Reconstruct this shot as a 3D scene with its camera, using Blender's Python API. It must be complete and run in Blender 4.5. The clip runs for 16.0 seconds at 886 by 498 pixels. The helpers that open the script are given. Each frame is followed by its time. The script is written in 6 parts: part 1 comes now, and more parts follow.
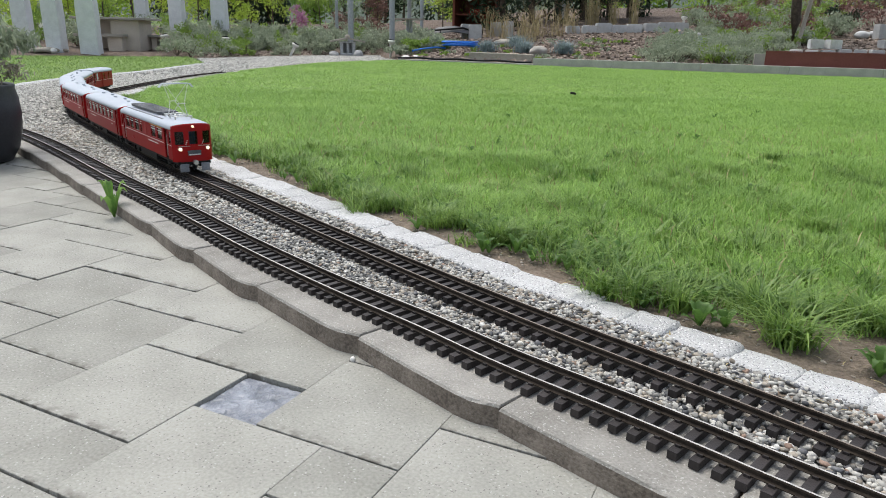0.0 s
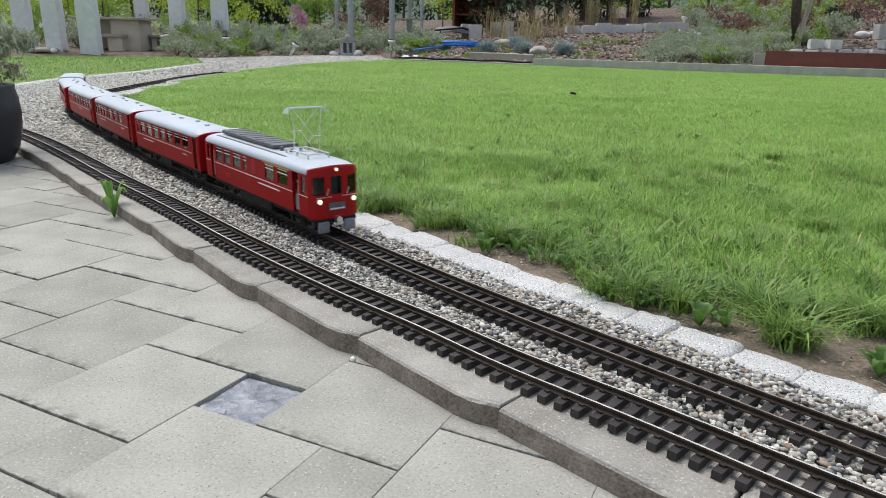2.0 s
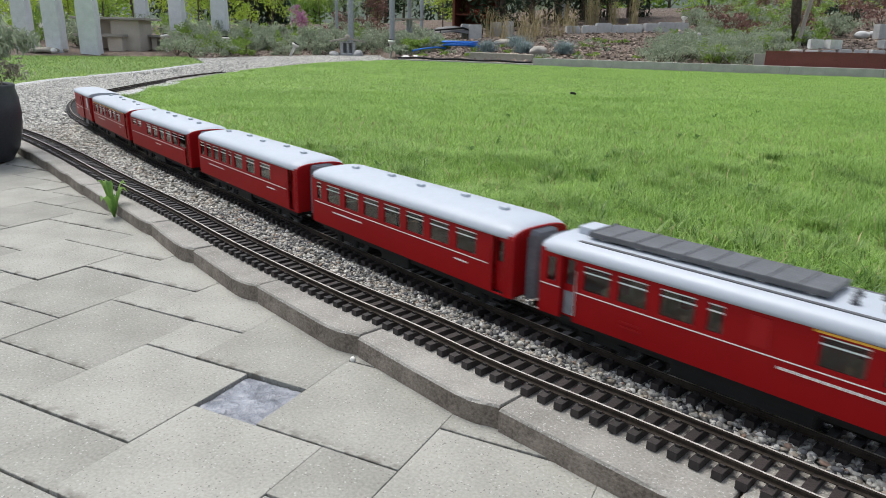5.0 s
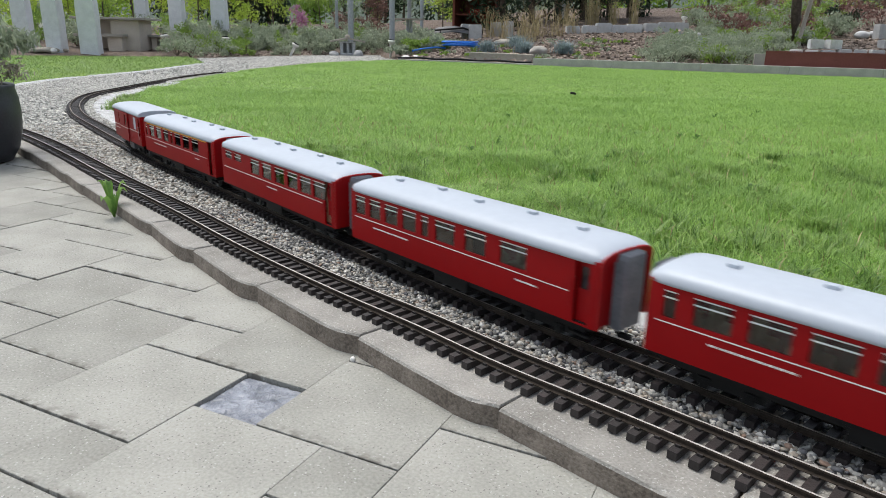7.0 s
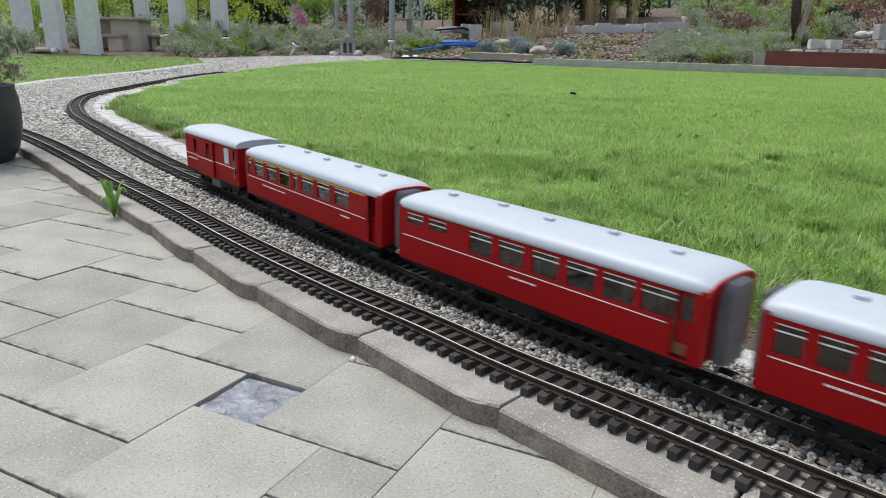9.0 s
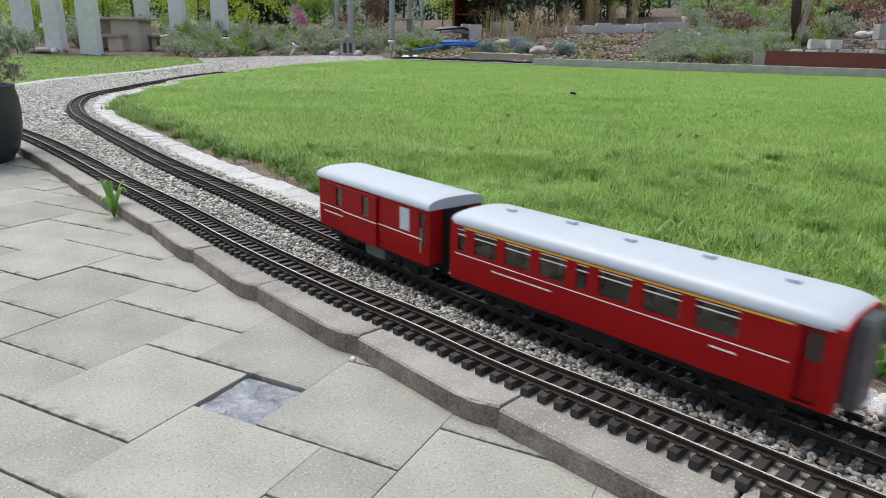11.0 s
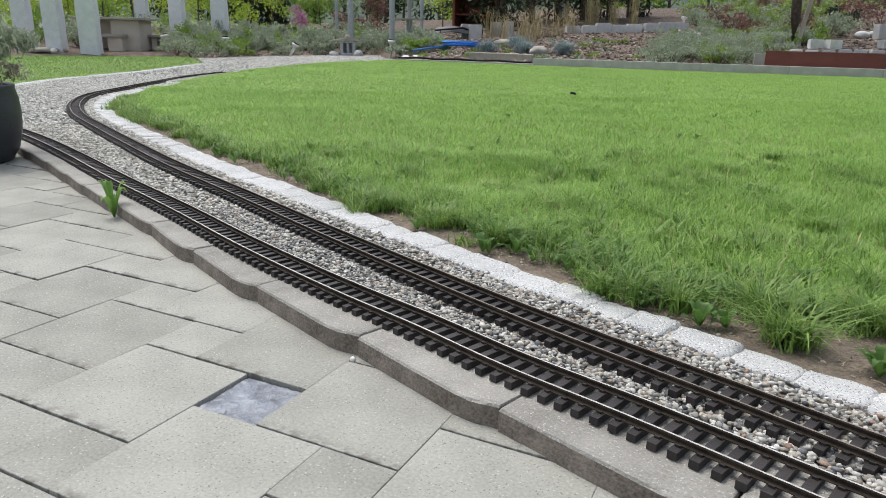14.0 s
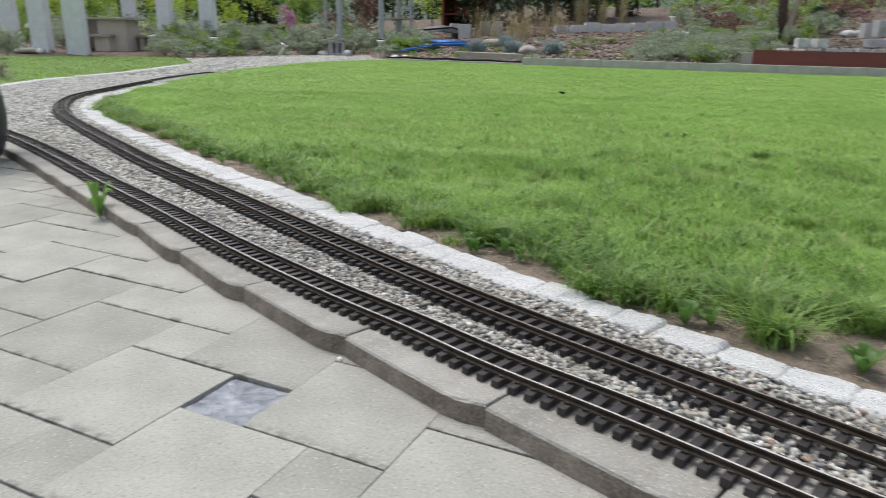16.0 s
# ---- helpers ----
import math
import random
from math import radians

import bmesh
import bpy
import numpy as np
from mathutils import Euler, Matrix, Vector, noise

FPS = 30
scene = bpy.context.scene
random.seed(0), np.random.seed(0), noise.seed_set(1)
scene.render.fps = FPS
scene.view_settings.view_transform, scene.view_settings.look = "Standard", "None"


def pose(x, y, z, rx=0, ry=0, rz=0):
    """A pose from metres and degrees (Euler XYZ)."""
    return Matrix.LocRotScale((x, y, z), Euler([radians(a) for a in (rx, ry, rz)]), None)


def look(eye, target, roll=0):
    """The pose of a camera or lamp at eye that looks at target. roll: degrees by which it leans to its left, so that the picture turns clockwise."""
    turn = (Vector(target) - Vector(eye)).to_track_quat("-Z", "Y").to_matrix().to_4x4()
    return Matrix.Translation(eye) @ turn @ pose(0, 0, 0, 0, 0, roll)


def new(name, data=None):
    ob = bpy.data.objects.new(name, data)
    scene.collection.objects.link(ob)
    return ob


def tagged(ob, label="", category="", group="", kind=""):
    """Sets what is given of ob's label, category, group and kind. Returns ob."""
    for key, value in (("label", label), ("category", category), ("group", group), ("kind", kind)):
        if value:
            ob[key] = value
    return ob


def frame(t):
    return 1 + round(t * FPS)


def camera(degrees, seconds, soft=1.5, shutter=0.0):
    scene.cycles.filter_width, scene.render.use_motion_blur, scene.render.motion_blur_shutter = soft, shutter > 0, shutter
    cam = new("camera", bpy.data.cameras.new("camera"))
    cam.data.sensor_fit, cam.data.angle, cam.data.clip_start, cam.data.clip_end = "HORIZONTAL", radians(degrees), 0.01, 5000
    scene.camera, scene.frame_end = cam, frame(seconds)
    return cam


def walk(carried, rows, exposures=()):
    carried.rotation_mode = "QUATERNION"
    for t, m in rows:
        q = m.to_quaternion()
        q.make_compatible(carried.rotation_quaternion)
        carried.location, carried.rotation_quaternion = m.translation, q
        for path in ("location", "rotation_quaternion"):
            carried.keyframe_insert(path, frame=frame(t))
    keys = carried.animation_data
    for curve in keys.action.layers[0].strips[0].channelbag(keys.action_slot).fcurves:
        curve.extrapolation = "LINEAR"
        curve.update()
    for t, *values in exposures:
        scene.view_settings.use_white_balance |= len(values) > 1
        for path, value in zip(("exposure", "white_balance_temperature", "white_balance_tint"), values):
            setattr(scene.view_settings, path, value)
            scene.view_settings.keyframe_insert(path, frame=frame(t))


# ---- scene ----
cam = camera(64.85, 16.0, soft=0.7, shutter=0.6)
EYE = (0.0, 0.0, 0.4545)
PITCH, ROLL = 16.9, 1.28


def eye_pose(dx=0.0, dy=0.0, dz=0.0, pan=0.0, tilt=0.0, lean=0.0):
    m = pose(EYE[0] + dx, EYE[1] + dy, EYE[2] + dz, 90 - PITCH + tilt, 0, pan)
    return m @ pose(0, 0, 0, 0, 0, ROLL + lean)


STILL = eye_pose()
walk(cam, [(0.0, STILL), (7.0, STILL), (15.6, STILL), (15.8, eye_pose(0.0003, 0, 0, -0.04)), (15.9, eye_pose(0.0007, 0, 0, -0.09, -0.002, -0.01)), (16.0, eye_pose(0.0061, -0.0006, 0.0003, -0.795, -0.015, -0.089))], exposures=[(0.0, 0.43, 6450, 8), (16.0, 0.43, 6450, 8)])

# ---- world and light: bright overcast ----
world = bpy.data.worlds.new("overcast_sky")
scene.world = world
world.use_nodes = True
wn, wl = world.node_tree.nodes, world.node_tree.links
sky = wn.new("ShaderNodeTexSky")
sky.sky_type, sky.sun_disc = "NISHITA", False
SUN_EL, SUN_AZ = 68.0, 315.0
sky.sun_elevation, sky.sun_rotation = radians(SUN_EL), radians(SUN_AZ)
sky.air_density, sky.dust_density, sky.ozone_density = 1.0, 3.0, 1.0
grey = wn.new("ShaderNodeHueSaturation")   # cloud takes most of the blue out of the sky
grey.inputs["Saturation"].default_value = 0.55
wl.new(sky.outputs[0], grey.inputs["Color"])
wl.new(grey.outputs[0], wn["Background"].inputs[0])
wn["Background"].inputs[1].default_value = 0.15
sun = new("sun", bpy.data.lights.new("sun", "SUN"))
sun.data.energy, sun.data.angle, sun.data.color = 1.6, radians(35), (1.0, 0.96, 0.9)
az, el = radians(SUN_AZ), radians(SUN_EL)
sun.matrix_world = look((30 * math.sin(az) * math.cos(el), 30 * math.cos(az) * math.cos(el), 30 * math.sin(el)), (0, 0, 0))


# ---- materials ----
def material(name, dark, light, scale=20.0, rough=0.7, bump=0.2, metal=0.0, fine=6.0, island=0.0, objects=0.0, spec=0.5, contrast=0.35, coat=0.0, bump_dist=0.002):
    """Two-scale noise between two colours, with fine relief, and a little variation from piece to piece."""
    m = bpy.data.materials.new(name)
    m.use_nodes = True
    n, l = m.node_tree.nodes, m.node_tree.links
    b = n["Principled BSDF"]
    co = n.new("ShaderNodeTexCoord")
    a = n.new("ShaderNodeTexNoise")
    a.inputs["Scale"].default_value, a.inputs["Detail"].default_value = scale, 6
    c = n.new("ShaderNodeTexNoise")
    c.inputs["Scale"].default_value, c.inputs["Detail"].default_value = scale * fine, 4
    for tex in (a, c):
        l.new(co.outputs["Object"], tex.inputs["Vector"])
    mixf = n.new("ShaderNodeMath")
    mixf.operation = "MULTIPLY_ADD"
    mixf.inputs[1].default_value = 0.5
    half = n.new("ShaderNodeMath")
    half.operation = "MULTIPLY"
    half.inputs[1].default_value = 0.5
    l.new(c.outputs[0], half.inputs[0])
    l.new(a.outputs[0], mixf.inputs[0])
    l.new(half.outputs[0], mixf.inputs[2])
    last = mixf.outputs[0]
    for amount, kind, sock in ((island, "ShaderNodeNewGeometry", "Random Per Island"), (objects, "ShaderNodeObjectInfo", "Random")):
        if amount:
            src = n.new(kind)
            add = n.new("ShaderNodeMath")
            add.operation = "MULTIPLY_ADD"
            add.inputs[1].default_value = amount
            off = n.new("ShaderNodeMath")
            off.operation = "ADD"
            off.inputs[1].default_value = -amount / 2
            l.new(src.outputs[sock], add.inputs[0])
            l.new(last, add.inputs[2])
            l.new(add.outputs[0], off.inputs[0])
            last = off.outputs[0]
    ramp = n.new("ShaderNodeMapRange")
    ramp.inputs["From Min"].default_value, ramp.inputs["From Max"].default_value = 0.5 - contrast / 2, 0.5 + contrast / 2
    l.new(last, ramp.inputs["Value"])
    mix = n.new("ShaderNodeMix")
    mix.data_type = "RGBA"
    mix.inputs["A"].default_value, mix.inputs["B"].default_value = (*dark, 1), (*light, 1)
    l.new(ramp.outputs[0], mix.inputs["Factor"])
    l.new(mix.outputs["Result"], b.inputs["Base Color"])
    b.inputs["Roughness"].default_value, b.inputs["Metallic"].default_value = rough, metal
    b.inputs["Specular IOR Level"].default_value = spec
    b.inputs["Coat Weight"].default_value = coat
    if bump:
        bu = n.new("ShaderNodeBump")
        bu.inputs["Strength"].default_value, bu.inputs["Distance"].default_value = bump, bump_dist
        l.new(c.outputs[0], bu.inputs["Height"])
        l.new(bu.outputs[0], b.inputs["Normal"])
    return m


def glow(name, colour, strength):
    m = material(name, colour, colour, bump=0)
    b = m.node_tree.nodes["Principled BSDF"]
    b.inputs["Emission Color"].default_value, b.inputs["Emission Strength"].default_value = (*colour, 1), strength
    return m


def glass(name, tint, rough=0.03, see=0.85):
    m = material(name, tint, tint, bump=0, rough=rough)
    b = m.node_tree.nodes["Principled BSDF"]
    b.inputs["Transmission Weight"].default_value, b.inputs["IOR"].default_value = see, 1.45
    return m


def speckled(m, colour, scale, cut):
    """Scattered aggregate grains in one colour over a material."""
    n, l = m.node_tree.nodes, m.node_tree.links
    b = n["Principled BSDF"]
    old = b.inputs["Base Color"].links[0].from_socket
    co = n.new("ShaderNodeTexCoord")
    v = n.new("ShaderNodeTexVoronoi")
    v.inputs["Scale"].default_value = scale
    l.new(co.outputs["Object"], v.inputs["Vector"])
    sep = n.new("ShaderNodeSeparateColor")
    l.new(v.outputs["Color"], sep.inputs[0])
    gt = n.new("ShaderNodeMath")
    gt.operation = "GREATER_THAN"
    gt.inputs[1].default_value = cut
    l.new(sep.outputs[0], gt.inputs[0])
    mix = n.new("ShaderNodeMix")
    mix.data_type = "RGBA"
    mix.inputs["B"].default_value = (*colour, 1)
    l.new(old, mix.inputs["A"])
    l.new(gt.outputs[0], mix.inputs["Factor"])
    l.new(mix.outputs["Result"], b.inputs["Base Color"])
    return m


def thin_leaf(m, share=0.45):
    """Lets part of the light through, as leaves and blades do."""
    n, l = m.node_tree.nodes, m.node_tree.links
    b = n["Principled BSDF"]
    tr = n.new("ShaderNodeBsdfTranslucent")
    l.new(b.inputs["Base Color"].links[0].from_socket, tr.inputs["Color"])
    mx = n.new("ShaderNodeMixShader")
    mx.inputs[0].default_value = share
    out = n["Material Output"]
    l.new(b.outputs[0], mx.inputs[1])
    l.new(tr.outputs[0], mx.inputs[2])
    l.new(mx.outputs[0], out.inputs[0])
    return m


def edge_stain(m):
    """Damp dirt that has crept up in blotches from one side of each slab."""
    n, l = m.node_tree.nodes, m.node_tree.links
    b = n["Principled BSDF"]
    old = b.inputs["Base Color"].links[0].from_socket
    co = n.new("ShaderNodeTexCoord")
    sep = n.new("ShaderNodeSeparateXYZ")
    l.new(co.outputs["Generated"], sep.inputs[0])
    near = n.new("ShaderNodeMapRange")
    near.inputs["From Min"].default_value, near.inputs["From Max"].default_value = 0.075, 0.0
    l.new(sep.outputs["Y"], near.inputs["Value"])
    info = n.new("ShaderNodeObjectInfo")
    tex = n.new("ShaderNodeTexNoise")
    tex.noise_dimensions = "4D"
    tex.inputs["Scale"].default_value, tex.inputs["Detail"].default_value = 55, 5
    l.new(co.outputs["Object"], tex.inputs["Vector"])
    w = n.new("ShaderNodeMath")
    w.operation = "MULTIPLY"
    w.inputs[1].default_value = 40.0
    l.new(info.outputs["Random"], w.inputs[0])
    l.new(w.outputs[0], tex.inputs["W"])
    blot = n.new("ShaderNodeMapRange")
    blot.inputs["From Min"].default_value, blot.inputs["From Max"].default_value = 0.46, 0.60
    l.new(tex.outputs[0], blot.inputs["Value"])
    both = n.new("ShaderNodeMath")
    both.operation = "MULTIPLY"
    l.new(near.outputs[0], both.inputs[0])
    l.new(blot.outputs[0], both.inputs[1])
    mix = n.new("ShaderNodeMix")
    mix.data_type = "RGBA"
    mix.inputs["B"].default_value = (0.15, 0.14, 0.12, 1)
    l.new(old, mix.inputs["A"])
    l.new(both.outputs[0], mix.inputs["Factor"])
    l.new(mix.outputs["Result"], b.inputs["Base Color"])
    return m


M = {}
M["paver"] = edge_stain(speckled(speckled(material("paver_concrete", (0.235, 0.232, 0.205), (0.385, 0.38, 0.343), 9, 0.9, 0.8, fine=28, objects=0.16, contrast=0.34), (0.44, 0.435, 0.41), 520, 0.988), (0.20, 0.19, 0.175), 620, 0.98))
M["kerb"] = speckled(material("kerb_concrete", (0.20, 0.19, 0.17), (0.375, 0.36, 0.33), 14, 0.92, 0.9, fine=22, objects=0.15, contrast=0.36), (0.42, 0.41, 0.385), 600, 0.955)
# upright slab faces: mottled brown, darker than the slab tops
M["kerb_side"] = material("brown_kerb_side", (0.105, 0.085, 0.068), (0.28, 0.24, 0.20), 26, 0.95, 0.9, fine=9, contrast=0.3)
M["sand"] = material("joint_sand", (0.05, 0.045, 0.04), (0.13, 0.12, 0.10), 40, 0.95, 0.5)
M["gravel"] = material("gravel_bed", (0.10, 0.095, 0.09), (0.34, 0.33, 0.31), 90, 0.9, 0.8, fine=3, contrast=0.4, bump_dist=0.01)
M["pebble"] = material("mixed_pebbles", (0.115, 0.112, 0.103), (0.56, 0.545, 0.50), 25, 0.75, 0.15, island=0.75, contrast=0.75)
M["pebble_pale"] = material("pale_path_pebbles", (0.20, 0.195, 0.175), (0.64, 0.625, 0.57), 25, 0.75, 0.15, island=0.75, contrast=0.75)
M["pebble_warm"] = material("tan_pebbles", (0.20, 0.175, 0.14), (0.44, 0.39, 0.325), 25, 0.75, 0.15, island=0.6, contrast=0.7)
M["pebble_white"] = material("white_pebbles", (0.46, 0.45, 0.42), (0.66, 0.65, 0.62), 25, 0.7, 0.15, island=0.6, contrast=0.7)
M["pebble_dark"] = material("slate_pebbles", (0.055, 0.057, 0.062), (0.17, 0.172, 0.18), 25, 0.7, 0.15, island=0.6, contrast=0.7)
M["pebble_rust"] = material("reddish_pebbles", (0.20, 0.135, 0.10), (0.36, 0.25, 0.19), 25, 0.75, 0.15, island=0.6, contrast=0.7)
M["sleeper"] = material("brown_plastic_sleeper", (0.013, 0.0105, 0.0105), (0.040, 0.032, 0.031), 60, 0.55, 0.3, objects=0.3, contrast=0.5)
M["rail_side"] = material("tarnished_rail", (0.018, 0.014, 0.011), (0.055, 0.043, 0.033), 40, 0.7, 0.2, metal=0.0, spec=0.12)
M["rail_top"] = material("worn_brass_railhead", (0.40, 0.385, 0.36), (0.58, 0.56, 0.53), 60, 0.55, 0.1, metal=0.25)
M["rail_top_brown"] = material("tarnished_brass_railhead", (0.15, 0.12, 0.095), (0.36, 0.30, 0.245), 45, 0.45, 0.1, metal=0.4)
M["granite"] = speckled(speckled(material("pale_granite", (0.38, 0.38, 0.38), (0.60, 0.60, 0.595), 18, 0.85, 0.9, fine=10, objects=0.2, contrast=0.5, bump_dist=0.004), (0.22, 0.22, 0.23), 520, 0.88), (0.68, 0.68, 0.68), 480, 0.90)
M["soil"] = material("bare_soil", (0.095, 0.072, 0.054), (0.30, 0.24, 0.185), 30, 0.95, 1.0, fine=6, contrast=0.4, bump_dist=0.008)
M["turf"] = material("turf_ground", (0.10, 0.165, 0.032), (0.23, 0.34, 0.075), 6, 0.95, 0.8, fine=20, contrast=0.4, bump_dist=0.01)
M["grass"] = thin_leaf(material("grass_blades", (0.17, 0.31, 0.06), (0.385, 0.575, 0.145), 0.9, 0.5, 0, fine=5, island=0.7, contrast=0.6, spec=0.4), 0.4)
# Coarse edge grass: shade between tall blades is put into a darker green
M["tuft"] = thin_leaf(material("dark_shaded_grass", (0.095, 0.19, 0.036), (0.31, 0.45, 0.11), 1.5, 0.42, 0, fine=5, island=0.6, contrast=0.6, spec=0.45), 0.4)
M["straw"] = material("dry_grass_blades", (0.28, 0.22, 0.10), (0.45, 0.37, 0.2), 3, 0.7, 0, island=0.5, contrast=0.6)
M["weed"] = thin_leaf(material("weed_leaves", (0.06, 0.13, 0.025), (0.16, 0.30, 0.06), 30, 0.5, 0.2, island=0.3, contrast=0.6))
M["clover"] = thin_leaf(material("clover_leaves", (0.10, 0.22, 0.04), (0.27, 0.44, 0.10), 30, 0.5, 0.2, island=0.3, objects=0.4, contrast=0.6))
M["red"] = material("gloss_red_paint", (0.255, 0.003, 0.005), (0.30, 0.004, 0.006), 8, 0.38, 0.02, spec=0.14, contrast=0.6)
M["red_dark"] = material("red_end_paint", (0.29, 0.004, 0.006), (0.34, 0.006, 0.008), 8, 0.36, 0.02, spec=0.22)
M["silver"] = material("silver_roof_paint", (0.39, 0.43, 0.49), (0.47, 0.515, 0.575), 12, 0.46, 0.04, metal=0.0, coat=0.05, contrast=0.7)
M["white"] = material("white_paint", (0.68, 0.66, 0.62), (0.78, 0.76, 0.72), 30, 0.5, 0.05)
M["yellow"] = material("yellow_stripe", (0.75, 0.38, 0.03), (0.85, 0.45, 0.05), 30, 0.5, 0.05)
M["black"] = material("black_plastic", (0.006, 0.006, 0.006), (0.016, 0.016, 0.016), 50, 0.55, 0.2, spec=0.2)
M["grey_dark"] = material("dark_grey_resistor", (0.07, 0.073, 0.08), (0.12, 0.124, 0.134), 40, 0.5, 0.2)
M["bellows"] = material("grey_rubber_bellows", (0.14, 0.147, 0.165), (0.26, 0.27, 0.295), 40, 0.5, 0.2)
M["metal"] = material("nickel_metal", (0.55, 0.55, 0.54), (0.7, 0.7, 0.69), 60, 0.3, 0.1, metal=0.9)
M["seat"] = material("tan_seats", (0.36, 0.20, 0.11), (0.58, 0.38, 0.24), 40, 0.7, 0.2)
M["blue_seat"] = material("blue_cab_door", (0.05, 0.12, 0.25), (0.09, 0.2, 0.36), 40, 0.6, 0.2)
M["pane"] = glass("smoked_glass", (0.46, 0.45, 0.42), 0.02, 1.0)
M["frost"] = material("pale_panel", (0.45, 0.5, 0.56), (0.56, 0.6, 0.66), 20, 0.3, 0.05)
M["lamp_lit"] = glow("lit_headlamp", (1.0, 0.86, 0.6), 0.9)
M["water"] = material("wet_foil", (0.10, 0.11, 0.13), (0.33, 0.35, 0.40), 22, 0.3, 0.9, fine=2.2, contrast=0.4, bump_dist=0.012)
M["pot"] = material("anthracite_glaze", (0.022, 0.024, 0.029), (0.045, 0.048, 0.055), 14, 0.42, 0.25, fine=10)
M["concrete"] = material("smooth_concrete", (0.27, 0.25, 0.22), (0.42, 0.39, 0.35), 6, 0.9, 0.3, fine=12)
M["concrete_tan"] = material("tan_concrete", (0.46, 0.40, 0.345), (0.62, 0.555, 0.49), 5, 0.9, 0.3, fine=12)
M["pillar"] = material("grey_granite_pillar", (0.55, 0.56, 0.58), (0.84, 0.85, 0.87), 9, 0.9, 0.6, fine=8, contrast=0.5, bump_dist=0.008)
M["kerb_far"] = material("weathered_edging", (0.31, 0.30, 0.28), (0.54, 0.525, 0.49), 8, 0.92, 0.4, fine=10, contrast=0.4)
M["corten"] = material("red_brown_sheet", (0.15, 0.045, 0.035), (0.23, 0.075, 0.058), 4, 0.8, 0.2, fine=10, contrast=0.5)
M["mulch"] = material("bark_mulch", (0.07, 0.05, 0.038), (0.27, 0.205, 0.16), 9, 0.95, 1.0, fine=6, contrast=0.35, bump_dist=0.05)
M["chips"] = material("bark_chips", (0.09, 0.065, 0.052), (0.40, 0.32, 0.26), 9, 0.95, 0.3, island=0.9, contrast=0.8)
M["meadow"] = material("far_meadow", (0.06, 0.10, 0.02), (0.14, 0.20, 0.05), 0.4, 0.95, 0.5, fine=20, bump_dist=0.05)
M["sage"] = thin_leaf(material("grey_green_leaves", (0.19, 0.235, 0.15), (0.46, 0.51, 0.38), 2.5, 0.8, 0, island=0.5, contrast=0.7))
M["blue_grass"] = thin_leaf(material("blue_fescue", (0.16, 0.22, 0.22), (0.34, 0.41, 0.42), 4, 0.8, 0, island=0.5, contrast=0.7))
M["leaf"] = thin_leaf(material("fresh_leaves", (0.11, 0.20, 0.035), (0.33, 0.46, 0.09), 1.5, 0.6, 0, island=0.5, contrast=0.7))
M["lime"] = thin_leaf(material("lime_leaves", (0.24, 0.38, 0.03), (0.58, 0.70, 0.12), 1.5, 0.6, 0, island=0.5, contrast=0.7))
M["conifer"] = material("dark_evergreen", (0.008, 0.018, 0.008), (0.035, 0.06, 0.025), 1.2, 0.8, 0, island=0.5, contrast=0.7)
M["heather"] = thin_leaf(material("purple_heather", (0.28, 0.10, 0.19), (0.55, 0.28, 0.44), 5, 0.8, 0, island=0.5, contrast=0.7))
M["russet"] = material("russet_leaves", (0.13, 0.06, 0.05), (0.30, 0.16, 0.13), 3, 0.8, 0, island=0.5, contrast=0.7)
M["bark"] = material("bark", (0.045, 0.032, 0.024), (0.16, 0.12, 0.09), 20, 0.95, 1.0, bump_dist=0.02)
M["galv"] = material("galvanised_post", (0.30, 0.32, 0.34), (0.44, 0.46, 0.48), 20, 0.5, 0.1, metal=0.3)
M["timber"] = material("weathered_timber", (0.27, 0.24, 0.195), (0.47, 0.43, 0.37), 12, 0.9, 0.6)
M["red_wood"] = material("red_stained_boards", (0.14, 0.035, 0.02), (0.24, 0.07, 0.04), 10, 0.8, 0.4)
M["hose"] = material("blue_hose", (0.01, 0.14, 0.60), (0.02, 0.22, 0.75), 20, 0.4, 0.05)
M["stone"] = material("grey_block_stone", (0.34, 0.34, 0.34), (0.60, 0.60, 0.60), 10, 0.9, 0.6, objects=0.3, contrast=0.5)
M["hill"] = material("distant_wooded_hill", (0.02, 0.035, 0.025), (0.07, 0.10, 0.06), 0.05, 0.95, 0)


# ---- mesh helpers ----
def part(name, bm, mat, parent=None, label=""):
    """Links a bmesh as one mesh object, under a thing or part where one is given."""
    me = bpy.data.meshes.new(name)
    bm.normal_update()
    bm.to_mesh(me)
    bm.free()
    for m in (mat if isinstance(mat, (list, tuple)) else (mat,)):
        me.materials.append(M[m])
    ob = new(name, me)
    if parent:
        ob.parent = parent
    if label:
        tagged(ob, label)
    return ob


def raw(name, verts, faces, mat, parent=None, smooth=False):
    me = bpy.data.meshes.new(name)
    me.from_pydata([tuple(v) for v in verts], [], [tuple(f) for f in faces])
    for m in (mat if isinstance(mat, (list, tuple)) else (mat,)):
        me.materials.append(M[m])
    if smooth:
        me.polygons.foreach_set("use_smooth", [True] * len(me.polygons))
    ob = new(name, me)
    if parent:
        ob.parent = parent
    return ob


def thing(name, m, label, category, group="", kind=""):
    ob = tagged(new(name), label, category, group, kind)
    ob.matrix_basis = m
    return ob


